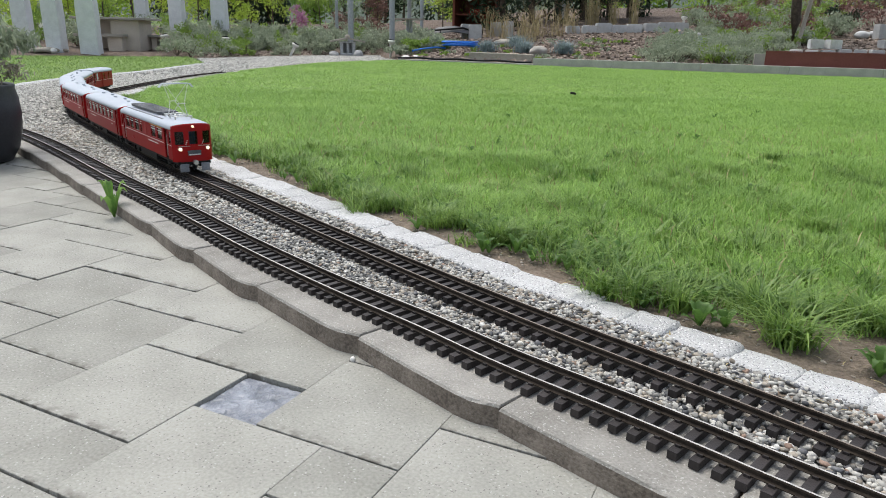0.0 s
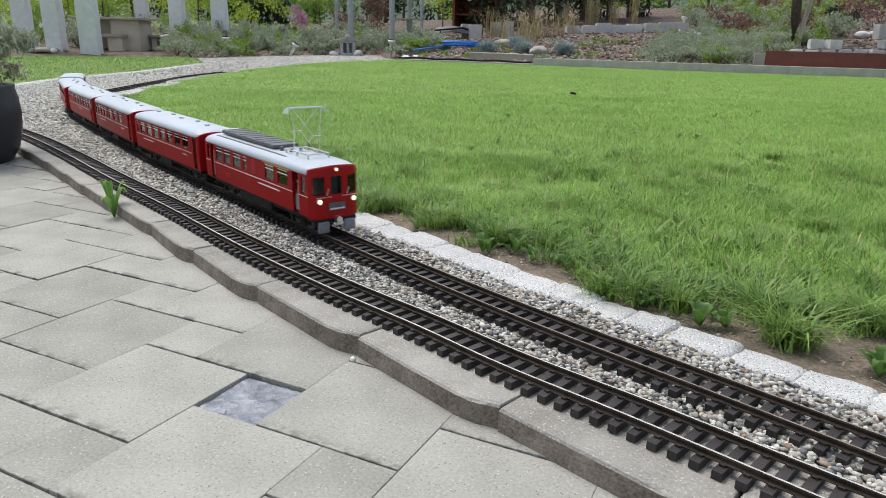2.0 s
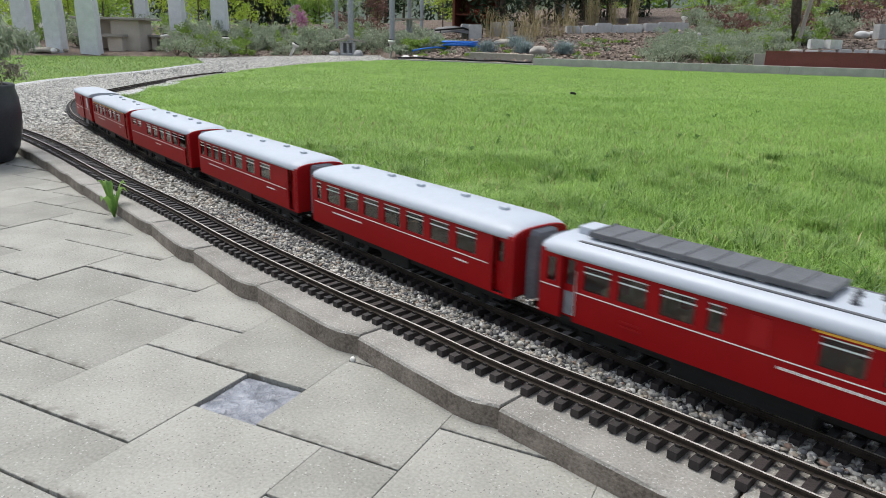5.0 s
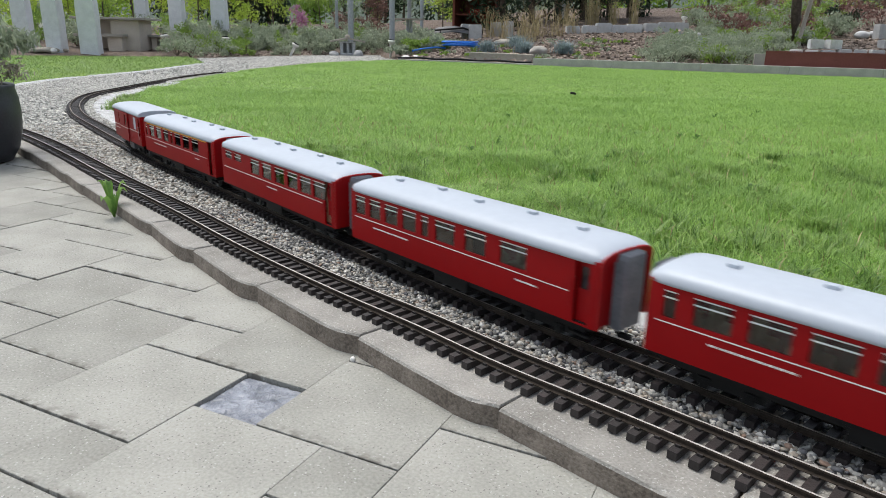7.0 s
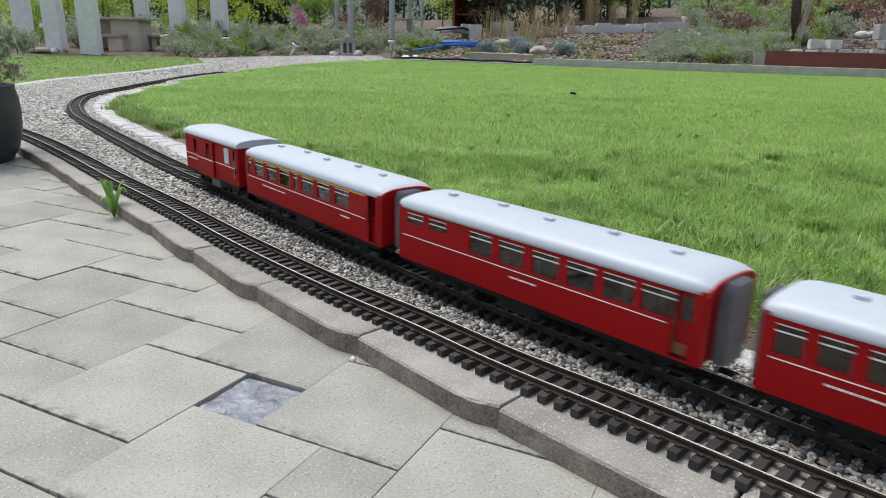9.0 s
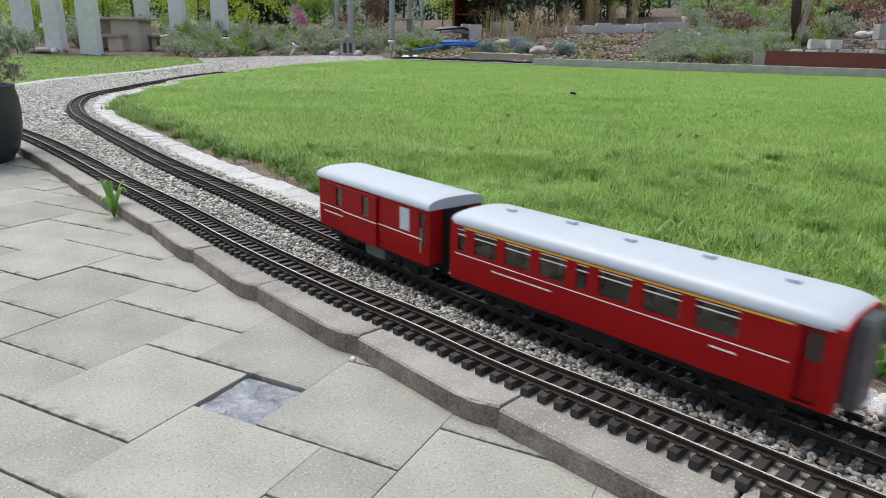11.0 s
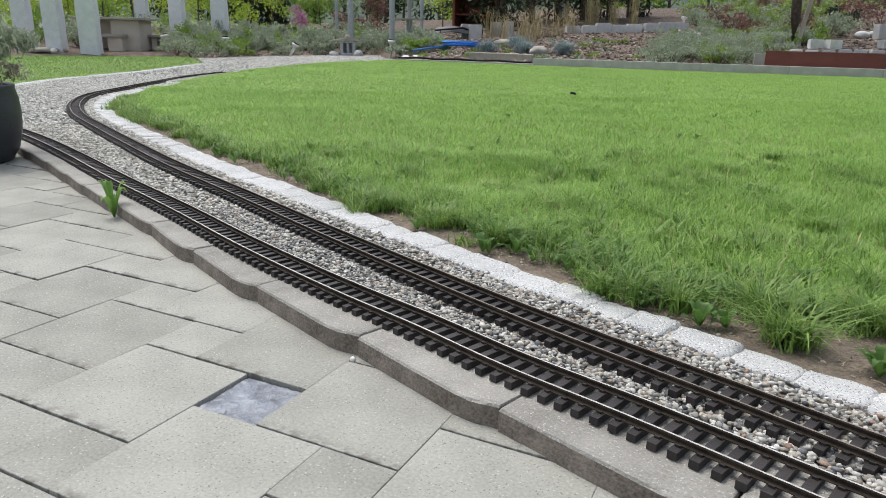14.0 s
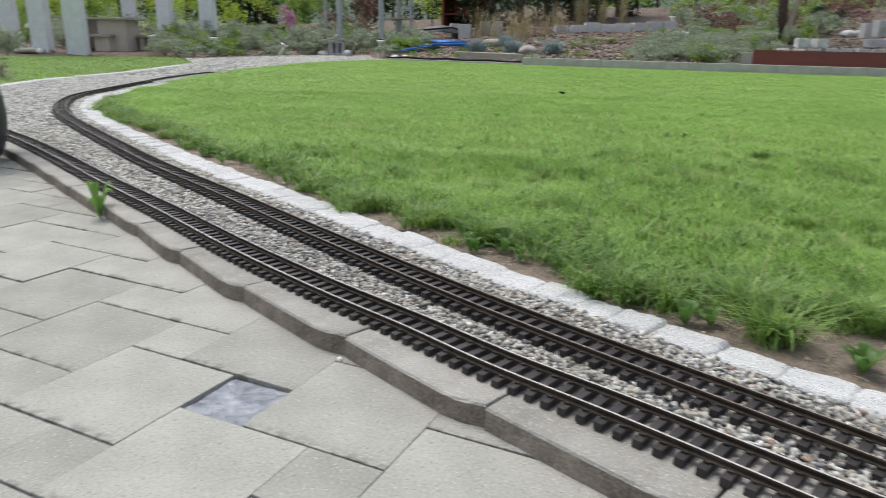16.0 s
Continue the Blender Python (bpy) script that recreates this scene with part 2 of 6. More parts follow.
def box(bm, x0, x1, y0, y1, z0, z1, bevel=0.0, m=None):
    r = bmesh.ops.create_cube(bm, size=1)
    vs = r["verts"]
    for v in vs:
        v.co = Vector(((x0 + x1) / 2 + v.co.x * (x1 - x0), (y0 + y1) / 2 + v.co.y * (y1 - y0), (z0 + z1) / 2 + v.co.z * (z1 - z0)))
    if m is not None:
        bmesh.ops.transform(bm, matrix=m, verts=vs)
    if bevel:
        es = list({e for v in vs for e in v.link_edges})
        bmesh.ops.bevel(bm, geom=es, offset=bevel, segments=2, affect="EDGES", profile=0.6)
    return bm


def bx(*a, **k):
    return box(bmesh.new(), *a, **k)


def rod(bm, a, b, r, seg=8, r2=None):
    a, b = Vector(a), Vector(b)
    q = (b - a).to_track_quat("Z", "Y").to_matrix().to_4x4()
    bmesh.ops.create_cone(bm, cap_ends=True, segments=seg, radius1=r, radius2=r if r2 is None else r2, depth=(b - a).length, matrix=Matrix.Translation((a + b) / 2) @ q)
    return bm


def lathe(bm, prof, seg=32):
    rings = []
    for r, z in prof:
        rings.append([bm.verts.new((r * math.cos(2 * math.pi * i / seg), r * math.sin(2 * math.pi * i / seg), z)) for i in range(seg)])
    for a, b in zip(rings, rings[1:]):
        for i in range(seg):
            f = bm.faces.new((a[i], a[(i + 1) % seg], b[(i + 1) % seg], b[i]))
            f.smooth = True
    bm.faces.new(rings[0][::-1])
    bm.faces.new(rings[-1])
    return bm


def tube(bm, pts, r, seg=8):
    pts = [Vector(p) for p in pts]
    rings = []
    for i, p in enumerate(pts):
        t = (pts[min(i + 1, len(pts) - 1)] - pts[max(i - 1, 0)]).normalized()
        s = t.cross(Vector((0, 0, 1)))
        s = s.normalized() if s.length > 1e-4 else Vector((1, 0, 0))
        u = s.cross(t)
        rings.append([bm.verts.new(p + r * (math.cos(2 * math.pi * k / seg) * s + math.sin(2 * math.pi * k / seg) * u)) for k in range(seg)])
    for a, b in zip(rings, rings[1:]):
        for k in range(seg):
            bm.faces.new((a[k], a[(k + 1) % seg], b[(k + 1) % seg], b[k])).smooth = True
    bm.faces.new(rings[0])
    bm.faces.new(rings[-1][::-1])
    return bm


def spline(c, n=12):
    """A smooth line through plan points."""
    c = np.array(c, float)
    p = np.vstack([2 * c[0] - c[1], c, 2 * c[-1] - c[-2]])
    out = []
    for i in range(1, len(p) - 2):
        a, b, d, e = p[i - 1:i + 3]
        for t in np.arange(n) / n:
            out.append(0.5 * (2 * b + (d - a) * t + (2 * a - 5 * b + 4 * d - e) * t * t + (3 * b - a - 3 * d + e) * t ** 3))
    out.append(p[-2])
    return np.array(out)


class Line:
    """A plan line walked by arc length from one of its control points."""

    def __init__(self, c, zero=0, n=24):
        p = spline(c, n)
        a, b = (p[0] - p[1]) / np.hypot(*(p[0] - p[1])), (p[-1] - p[-2]) / np.hypot(*(p[-1] - p[-2]))
        self.p = np.vstack([p[0] + 2 * a, p, p[-1] + 2 * b])
        self.s = np.r_[0, np.cumsum(np.hypot(*np.diff(self.p, axis=0).T))]
        self.s = self.s - self.s[zero * n + 1]

    def at(self, s, off=0.0):
        x, y = np.interp(s, self.s, self.p[:, 0]), np.interp(s, self.s, self.p[:, 1])
        x1, y1 = np.interp(s + 0.02, self.s, self.p[:, 0]), np.interp(s + 0.02, self.s, self.p[:, 1])
        x0, y0 = np.interp(s - 0.02, self.s, self.p[:, 0]), np.interp(s - 0.02, self.s, self.p[:, 1])
        l = math.hypot(x1 - x0, y1 - y0)
        tx, ty = (x1 - x0) / l, (y1 - y0) / l
        return float(x - off * ty), float(y + off * tx), math.degrees(math.atan2(ty, tx))


def inside(poly, x, y):
    """Which of the points lie in a plan outline."""
    poly = np.asarray(poly)
    ok = np.zeros(len(x), bool)
    for (ax, ay), (bx_, by_) in zip(poly, np.roll(poly, -1, 0)):
        cut = (ay > y) != (by_ > y)
        with np.errstate(divide="ignore", invalid="ignore"):
            ok ^= cut & (x < (bx_ - ax) * (y - ay) / (by_ - ay + 1e-12) + ax)
    return ok


def sheet(name, outline, z, mat, label, category, thick=0.03):
    """A flat slab over a plan outline."""
    bm = bmesh.new()
    vs = [bm.verts.new((x, y, z)) for x, y in outline]
    f = bm.faces.new(vs)
    bmesh.ops.triangulate(bm, faces=[f])
    ob = part(name, bm, mat)
    return tagged(ob, label, category, kind="structure")


rng = np.random.default_rng(7)

# ---- plan lines ----
RAIL = 0.052
SLAB = 0.033
# the line that the train runs on, from the far bend towards the near end and on past the view
MAIN = Line([(-1.9, 10.5), (-2.3, 8.3), (-2.46, 6.9), (-2.43, 6.0), (-2.376, 5.188), (-2.325, 4.626), (-2.147, 4.106), (-1.860, 3.560), (-1.529, 3.089), (-1.195, 2.637), (-0.868, 2.206), (-0.546, 1.816), (-0.240, 1.438), (0.095, 1.042), (0.370, 0.750), (0.66, 0.45), (1.0, 0.12), (1.4, -0.22), (1.9, -0.6), (2.5, -1.0), (3.3, -1.5), (4.3, -2.1)], 4)
# the empty line on the kerb slabs
SIDE = Line([(-3.2, 4.6), (-2.6, 3.85), (-2.25, 3.42), (-1.920, 3.049), (-1.575, 2.701), (-1.242, 2.331), (-0.931, 1.965), (-0.637, 1.634), (-0.387, 1.341), (-0.176, 1.113), (-0.021, 0.960), (0.097, 0.836), (0.240, 0.705), (0.42, 0.53), (0.64, 0.32), (0.95, 0.05)], 3)

s_hi = MAIN.s[-1] - 2.0


def turf_edge(s):
    """How far the grass stays from the line, ragged along its way."""
    return float(np.interp(s, [0.4, 1.8, 2.2, 3.1, 3.8, 4.15, 4.37, 4.6, 4.8, 5.0, 5.1, 5.35, 6.0], [0.22, 0.24, 0.285, 0.285, 0.28, 0.235, 0.295, 0.305, 0.345, 0.30, 0.315, 0.39, 0.45])) + 0.022 * noise.noise((s * 5.0, 1, 0)) + 0.014 * noise.noise((s * 15, 4, 0))


lawn_in = [MAIN.at(s, turf_edge(s) + 0.02)[:2] for s in np.arange(0.4, s_hi - 0.1, 0.05)]
LAWN = lawn_in + [(8, -2), (10, 6), (8.8, 9.46), (7.4, 9.81), (6.15, 10.12), (5.0, 10.51), (3.85, 10.93), (2.62, 11.44), (1.42, 11.98), (0.30, 12.56), (-1.04, 13.1), (-1.95, 11.2), (-2.35, 8.7), (-2.36, 6.6), (-2.27, 5.6), (-2.16, 5.0)]
LAWN_FAR = [(-3.3, 5.3), (-3.4, 6.2), (-3.3, 7.7), (-3.4, 10.1), (-4.4, 12.3), (-6.6, 11.2), (-9, 9.5), (-9, 4), (-5, 4.6)]

# ---- terrain: one sheet to the horizon ----
bed_phi = np.array([-60, -31, -24, -18.3, -15, -10.4, -5.0, -4.4, 1.3, 6.7, 19.3, 25.4, 31.2, 36.9, 42.8, 60, 90])
bed_r = np.array([12.6, 12.8, 13.0, 12.6, 13.9, 15.1, 16.3, 13.2, 12.66, 12.16, 11.7, 11.77, 11.97, 12.4, 13, 14.5, 18])


def land(x, y):
    r, phi = np.hypot(x, y), np.degrees(np.arctan2(x, y))
    front = np.abs(phi) < 92
    rb = np.interp(phi, bed_phi, bed_r)
    slope = np.interp(phi, [-40, -18, -6, 2, 8, 30, 60], [0.03, 0.05, 0.07, 0.085, 0.115, 0.12, 0.10])
    d = np.clip(r - rb, 0, 12)
    z = np.where(front, slope * d + np.clip(d * 3, 0, 1) * 0.05, 0)
    z = z - 0.05 * np.clip((4 - r) / 1.5, 0, 1) + 0.0
    far = np.clip((r - 120) / 500, 0, 1)
    return z + far ** 1.5 * 55


ang = np.radians(np.r_[np.arange(-90, 90, 0.9), np.arange(90, 270, 6)])
rad = np.r_[0.05, 0.5, 1.5, 3, 5, 8, 10, np.arange(11, 26, 0.3), 27, 29, 32, 36, 42, 50, 60, 80, 120, 180, 260, 380, 600, 1000, 2000]
aa, rr = np.meshgrid(ang, rad)
gx, gy = (rr * np.sin(aa)).ravel(), (rr * np.cos(aa)).ravel()
na = len(ang)
gf = [(i * na + j, i * na + (j + 1) % na, (i + 1) * na + (j + 1) % na, (i + 1) * na + j) for i in range(len(rad) - 1) for j in range(na)]
gz = land(gx, gy) + np.where(rr.ravel() > 10.5, 0.02 * np.sin(5 * gx) * np.cos(4.3 * gy), 0)
ground = raw("ground", np.c_[gx, gy, gz], [f[::-1] for f in gf], ["mulch", "meadow", "hill"], smooth=True)
tagged(ground, "brown bark-mulched garden soil rising into far meadow", "ground", kind="structure")
for i, p in enumerate(ground.data.polygons):
    r = math.hypot(*p.center[:2])
    p.material_index = 2 if r > 150 else 1 if r > 27 else 0

# ---- gravel, turf, soil sheets ----
gravel_line = [SIDE.at(s, -0.03)[:2] for s in np.arange(SIDE.s[0] + 2.1, SIDE.s[-1] - 2, 0.15)]
GRAVEL = gravel_line + [(3.6, -2.2), (4.4, -1.9)] + [MAIN.at(s, 0.17)[:2] for s in np.arange(s_hi - 0.2, -0.2, -0.15)] + [(-2.1, 5.3), (-2.2, 6.6), (-2.2, 8.8), (-1.85, 11.3), (-0.95, 13.2), (-1.5, 16.6), (-2.8, 15.1), (-3.55, 13.4), (-4.3, 12.35), (-3.4, 10.1), (-3.28, 7.7), (-3.38, 6.2), (-3.3, 5.3), (-5, 4.6), (-5, 3.9)]
sheet("gravel_path", GRAVEL, 0.026, "gravel", "pale grey pebble gravel bed round the model tracks", "gravel")
SOILOUT = [MAIN.at(s, 0.07)[:2] for s in np.arange(0.0, s_hi - 0.1, 0.15)] + [MAIN.at(s, 0.52)[:2] for s in np.arange(s_hi - 0.1, 0.0, -0.15)]
sheet("soil_strip", SOILOUT, 0.031, "soil", "strip of bare brown soil beside the granite edging", "soil")
sheet("lawn", LAWN, 0.0345, "turf", "large green lawn with a soft uneven edge", "lawn")
sheet("lawn_strip", LAWN_FAR, 0.036, "turf", "small green lawn before the stone pillars", "lawn")


# ---- grass ----
def blades(name, x, y, z, h, w, mat, lean=0.5, label="", category="grass", curl=0.5, simple=False):
    """Arched blades of two faces, or plain pointed ones where they stay far off."""
    n = len(x)
    a = rng.uniform(0, 2 * np.pi, n)
    d = np.c_[np.cos(a), np.sin(a), np.zeros(n)]
    side = np.c_[-d[:, 1], d[:, 0], np.zeros(n)]
    l = rng.uniform(0.1, lean, n)[:, None] * h[:, None]
    base = np.c_[x, y, z]
    up = np.array([0, 0, 1.0])
    mid = base + d * l * 0.35 + up * (h * 0.6)[:, None]
    tip = base + d * l * (1 + curl * rng.uniform(0, 1, n)[:, None]) + up * (h * rng.uniform(0.8, 1.05, n))[:, None]
    w = w[:, None]
    if simple:
        v = np.stack([base - side * w, base + side * w, tip], 1).reshape(-1, 3)
        me = bpy.data.meshes.new(name)
        me.vertices.add(n * 3)
        me.vertices.foreach_set("co", v.ravel())
        me.loops.add(n * 3)
        me.loops.foreach_set("vertex_index", np.arange(n * 3))
        me.polygons.add(n)
        me.polygons.foreach_set("loop_start", np.arange(n) * 3)
        me.update(calc_edges=True)
        me.materials.append(M[mat])
        return tagged(new(name, me), label, category, kind="stuff")
    v = np.stack([base - side * w, base + side * w, mid - side * w * 0.8, mid + side * w * 0.8, tip], 1).reshape(-1, 3)
    k = np.arange(n)[:, None] * 5
    me = bpy.data.meshes.new(name)
    q = (k + np.array([0, 1, 3, 2])).ravel()
    t = (k + np.array([2, 3, 4])).ravel()
    me.vertices.add(n * 5)
    me.vertices.foreach_set("co", v.ravel())
    me.loops.add(n * 7)
    me.loops.foreach_set("vertex_index", np.r_[q, t])
    me.polygons.add(n * 2)
    me.polygons.foreach_set("loop_start", np.r_[np.arange(n) * 4, n * 4 + np.arange(n) * 3])
    me.update(calc_edges=True)
    me.materials.append(M[mat])
    return tagged(new(name, me), label, category, kind="stuff")


def scatter(n, x0, x1, y0, y1, poly):
    x, y = rng.uniform(x0, x1, n), rng.uniform(y0, y1, n)
    ok = inside(poly, x, y)
    return x[ok], y[ok]


def in_view(x, y, slack=0.2):
    return (y > 0.5) & (np.abs(x) < 0.72 * y + slack)


def lawn_area(n, y0, y1, h0, w0, rough):
    """Places, heights and widths of blades over a stretch of the lawn, denser and taller in soft patches."""
    x, y = scatter(n, -3, 0.75 * y1 + 0.3, y0, y1, LAWN)
    ok = in_view(x, y)
    x, y = x[ok], y[ok]
    patch = np.array([noise.noise((a * 3.1, b * 3.1, 0)) + 0.5 * noise.noise((a * 11, b * 11, 4)) for a, b in zip(x, y)])
    keep = rng.uniform(0, 1, len(x)) < 0.8 + 0.4 * patch
    x, y, patch = x[keep], y[keep], patch[keep]
    return x, y, np.full(len(x), 0.034), h0 * rng.uniform(0.45, 1.25, len(x)) * (1 + rough * patch), np.full(len(x), w0)


blades("lawn_grass", *lawn_area(250000, 0.7, 2.6, 0.028, 0.0011, 0.8), "grass", 2.0, "fresh green lawn grass with long tufts at the edge")
blades("lawn_grass", *lawn_area(420000, 2.6, 5.5, 0.022, 0.0018, 0.5), "grass", 2.4, "fresh green mown lawn grass", simple=True)
blades("lawn_grass", *lawn_area(560000, 5.5, 13.2, 0.015, 0.0032, 0.3), "grass", 2.6, "fresh green mown lawn grass", simple=True)
x, y = scatter(90000, -1, 10, -2, 11, LAWN)
ok = ~in_view(x, y)
blades("lawn_grass", x[ok], y[ok], np.full(ok.sum(), 0.034), rng.uniform(0.015, 0.03, ok.sum()), np.full(ok.sum(), 0.007), "grass", 2.4, "fresh green mown lawn grass", simple=True)
# longer tufts along the edging
tx, ty = [], []
for s in np.arange(0.6, 6.2, 0.011):
    o = turf_edge(s) + abs(rng.normal(0, 0.05)) - 0.008
    x, y, _ = MAIN.at(s, o)
    k = 15 if noise.noise((s * 5, 3, 1)) > 0.0 else 4
    tx += list(x + rng.normal(0, 0.018, k))
    ty += list(y + rng.normal(0, 0.018, k))
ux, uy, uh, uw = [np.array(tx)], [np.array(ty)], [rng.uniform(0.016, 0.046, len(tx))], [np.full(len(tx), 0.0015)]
# arching tufts that hang over the bare strip, and taller clumps further in
cx, cy, ch = [], [], []
for k in range(150):
    s = rng.uniform(1.2, 6.0)
    x, y, _ = MAIN.at(s, turf_edge(s) + rng.normal(-0.01, 0.035))
    cx.append(x), cy.append(y), ch.append(rng.uniform(0.022, 0.056))
for q, o, h, n in ((5.276, 0.235, 0.066, 5), (5.03, 0.225, 0.058, 5), (5.10, 0.245, 0.055, 4), (4.97, 0.215, 0.046, 3), (5.20, 0.315, 0.062, 4), (4.15, 0.225, 0.048, 5), (4.22, 0.24, 0.05, 4), (4.45, 0.275, 0.052, 4), (4.62, 0.285, 0.055, 5), (5.34, 0.40, 0.06, 4)):
    for k in range(n):
        x, y, _ = MAIN.at(q + rng.normal(0, 0.012), o + rng.normal(0, 0.012))
        cx.append(x), cy.append(y), ch.append(h * rng.uniform(0.8, 1.1))
for k in range(420):
    y = rng.uniform(0.9, 2.7)
    x = rng.uniform(-1.6, 0.75 * y)
    if inside(LAWN, np.array([x]), np.array([y]))[0]:
        cx.append(x), cy.append(y), ch.append(rng.uniform(0.03, 0.05))
for x, y, h in zip(cx, cy, ch):
    n = rng.integers(30, 75)
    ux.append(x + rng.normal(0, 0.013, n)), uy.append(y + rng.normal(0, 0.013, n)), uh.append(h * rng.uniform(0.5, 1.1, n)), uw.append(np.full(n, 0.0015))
x, y = scatter(60000, -9, -3, 5, 12.4, LAWN_FAR)
# the small lawn is darker green itself and shares the tufts' material
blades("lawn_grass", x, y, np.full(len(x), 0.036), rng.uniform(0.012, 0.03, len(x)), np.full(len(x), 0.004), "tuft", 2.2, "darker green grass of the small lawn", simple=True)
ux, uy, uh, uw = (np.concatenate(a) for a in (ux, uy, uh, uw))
blades("grass_tufts", ux, uy, np.full(len(ux), 0.033), uh, uw, "tuft", 1.8, "coarse grass tufts at the lawn's edge, shade put into their green")
x, y = scatter(3500, -2, 3, 0.8, 3.6, LAWN)
blades("dry_grass", x, y, np.full(len(x), 0.034), rng.uniform(0.015, 0.045, len(x)), np.full(len(x), 0.0014), "straw", 1.6, "dry straw-coloured blades among the lawn grass")


# ---- pebbles ----
def pebbles(name, x, y, z, size, mat, label, level=1):
    bm = bmesh.new()
    bmesh.ops.create_icosphere(bm, subdivisions=level, radius=1)
    bv = np.array([v.co[:] for v in bm.verts])
    bf = np.array([[v.index for v in f.verts] for f in bm.faces])
    bm.free()
    n = len(x)
    sc = np.c_[size * rng.uniform(0.8, 1.35, n), size * rng.uniform(0.65, 1.0, n), size * rng.uniform(0.45, 0.8, n)]
    a = rng.uniform(0, 2 * np.pi, n)
    bump = 1 + rng.normal(0, 0.23, (n, len(bv), 1))
    v = bv[None] * sc[:, None] * bump
    tl = rng.normal(0, 0.35, n)
    v = np.stack([v[..., 0], v[..., 1] * np.cos(tl)[:, None] - v[..., 2] * np.sin(tl)[:, None], v[..., 1] * np.sin(tl)[:, None] + v[..., 2] * np.cos(tl)[:, None]], -1)
    c, s = np.cos(a)[:, None], np.sin(a)[:, None]
    v = np.stack([v[..., 0] * c - v[..., 1] * s, v[..., 0] * s + v[..., 1] * c, v[..., 2]], -1) + np.c_[x, y, z][:, None]
    f = (bf[None] + (np.arange(n) * len(bv))[:, None, None]).reshape(-1)
    me = bpy.data.meshes.new(name)
    me.vertices.add(n * len(bv))
    me.vertices.foreach_set("co", v.ravel())
    me.loops.add(len(f))
    me.loops.foreach_set("vertex_index", f)
    me.polygons.add(len(f) // 3)
    me.polygons.foreach_set("loop_start", np.arange(0, len(f), 3))
    me.polygons.foreach_set("use_smooth", [True] * (len(f) // 3))
    me.update(calc_edges=True)
    me.materials.append(M[mat])
    return tagged(new(name, me), label, "gravel", kind="stuff")


def line_far(line, x, y):
    """Signed distance of points to a plan line, positive towards the lawn."""
    p = line.p[::3]
    best, sign = np.full(len(x), 1e9), np.zeros(len(x))
    for a, b in zip(p, p[1:]):
        ab = b - a
        t = np.clip(((x - a[0]) * ab[0] + (y - a[1]) * ab[1]) / (ab @ ab), 0, 1)
        dx, dy = x - a[0] - t * ab[0], y - a[1] - t * ab[1]
        d = np.hypot(dx, dy)
        near = d < best
        best = np.where(near, d, best)
        sign = np.where(near, np.sign(ab[0] * dy - ab[1] * dx), sign)
    return best * sign


def pebble_field(n, x0, x1, y0, y1):
    x, y = rng.uniform(x0, x1, n), rng.uniform(y0, y1, n)
    ok = inside(GRAVEL, x, y) & (np.abs(x) < 0.70 * y + 0.12)
    x, y = x[ok], y[ok]
    dm, ds = line_far(MAIN, x, y), line_far(SIDE, x, y)
    ok = (dm < np.interp(y, [0.8, 1.2, 1.7], [0.117, 0.113, 0.103]) + 0.006 * rng.uniform(-1, 1, len(x))) & (ds > -0.015)
    x, y, dm, ds = x[ok], y[ok], dm[ok], ds[ok]
    # low between the sleepers, heaped between the lines and against the edging
    tracks = np.minimum(np.abs(dm), np.abs(ds))
    near = np.clip((1.3 - y) / 0.8, 0, 1)
    z = np.where(tracks < 0.047, 0.024 + 0.012 * near * (np.abs(dm) < 0.047), 0.031 + 0.004 * rng.uniform(0, 1, len(x)))
    drop = (np.abs(ds) < 0.045) & (rng.uniform(0, 1, len(x)) < 0.6)
    return x[~drop], y[~drop], z[~drop]


x, y, z = pebble_field(92000, -0.9, 0.8, 0.5, 1.7)
pick = rng.uniform(0, 1, len(x))
for lo, hi, size, mat, name, lab in ((0, 0.66, (0.0025, 0.0056), "pebble", "gravel_stones", "loose rounded grey and white gravel stones"), (0.66, 0.80, (0.0026, 0.0062), "pebble_warm", "tan_gravel_stones", "loose rounded tan gravel stones"),
                                    (0.80, 0.85, (0.0026, 0.0060), "pebble_white", "white_gravel_stones", "loose rounded white quartz stones"), (0.85, 0.98, (0.0026, 0.0058), "pebble_dark", "dark_gravel_stones", "loose dark slate-grey gravel stones"), (0.98, 1.0, (0.0026, 0.0058), "pebble_rust", "reddish_gravel_stones", "loose reddish-brown gravel stones")):
    k = (pick >= lo) & (pick < hi)
    pebbles(name, x[k], y[k], z[k], rng.uniform(*size, k.sum()), mat, lab)
x, y, z = pebble_field(60000, -2.2, 0.0, 1.7, 3.2)
k = rng.uniform(0, 1, len(x)) < 0.8
pebbles("gravel_stones", x[k], y[k], z[k], rng.uniform(0.0035, 0.0068, k.sum()), "pebble_pale", "loose pale grey gravel stones")
pebbles("tan_gravel_stones", x[~k], y[~k], z[~k], rng.uniform(0.0035, 0.0068, (~k).sum()), "pebble_warm", "loose tan gravel stones")
x, y, z = pebble_field(95000, -4.5, -1.0, 3.2, 7.0)
pebbles("gravel_stones", x, y, z, rng.uniform(0.005, 0.009, len(x)), "pebble_pale", "pale grey gravel stones of the path")
x, y = scatter(36000, -4.5, -0.9, 7.0, 16.6, GRAVEL)
ok = ~inside(LAWN, x, y)
pebbles("gravel_stones", x[ok], y[ok], np.full(ok.sum(), 0.03), rng.uniform(0.009, 0.016, ok.sum()), "pebble_pale", "pale grey gravel stones of the far path", 1)
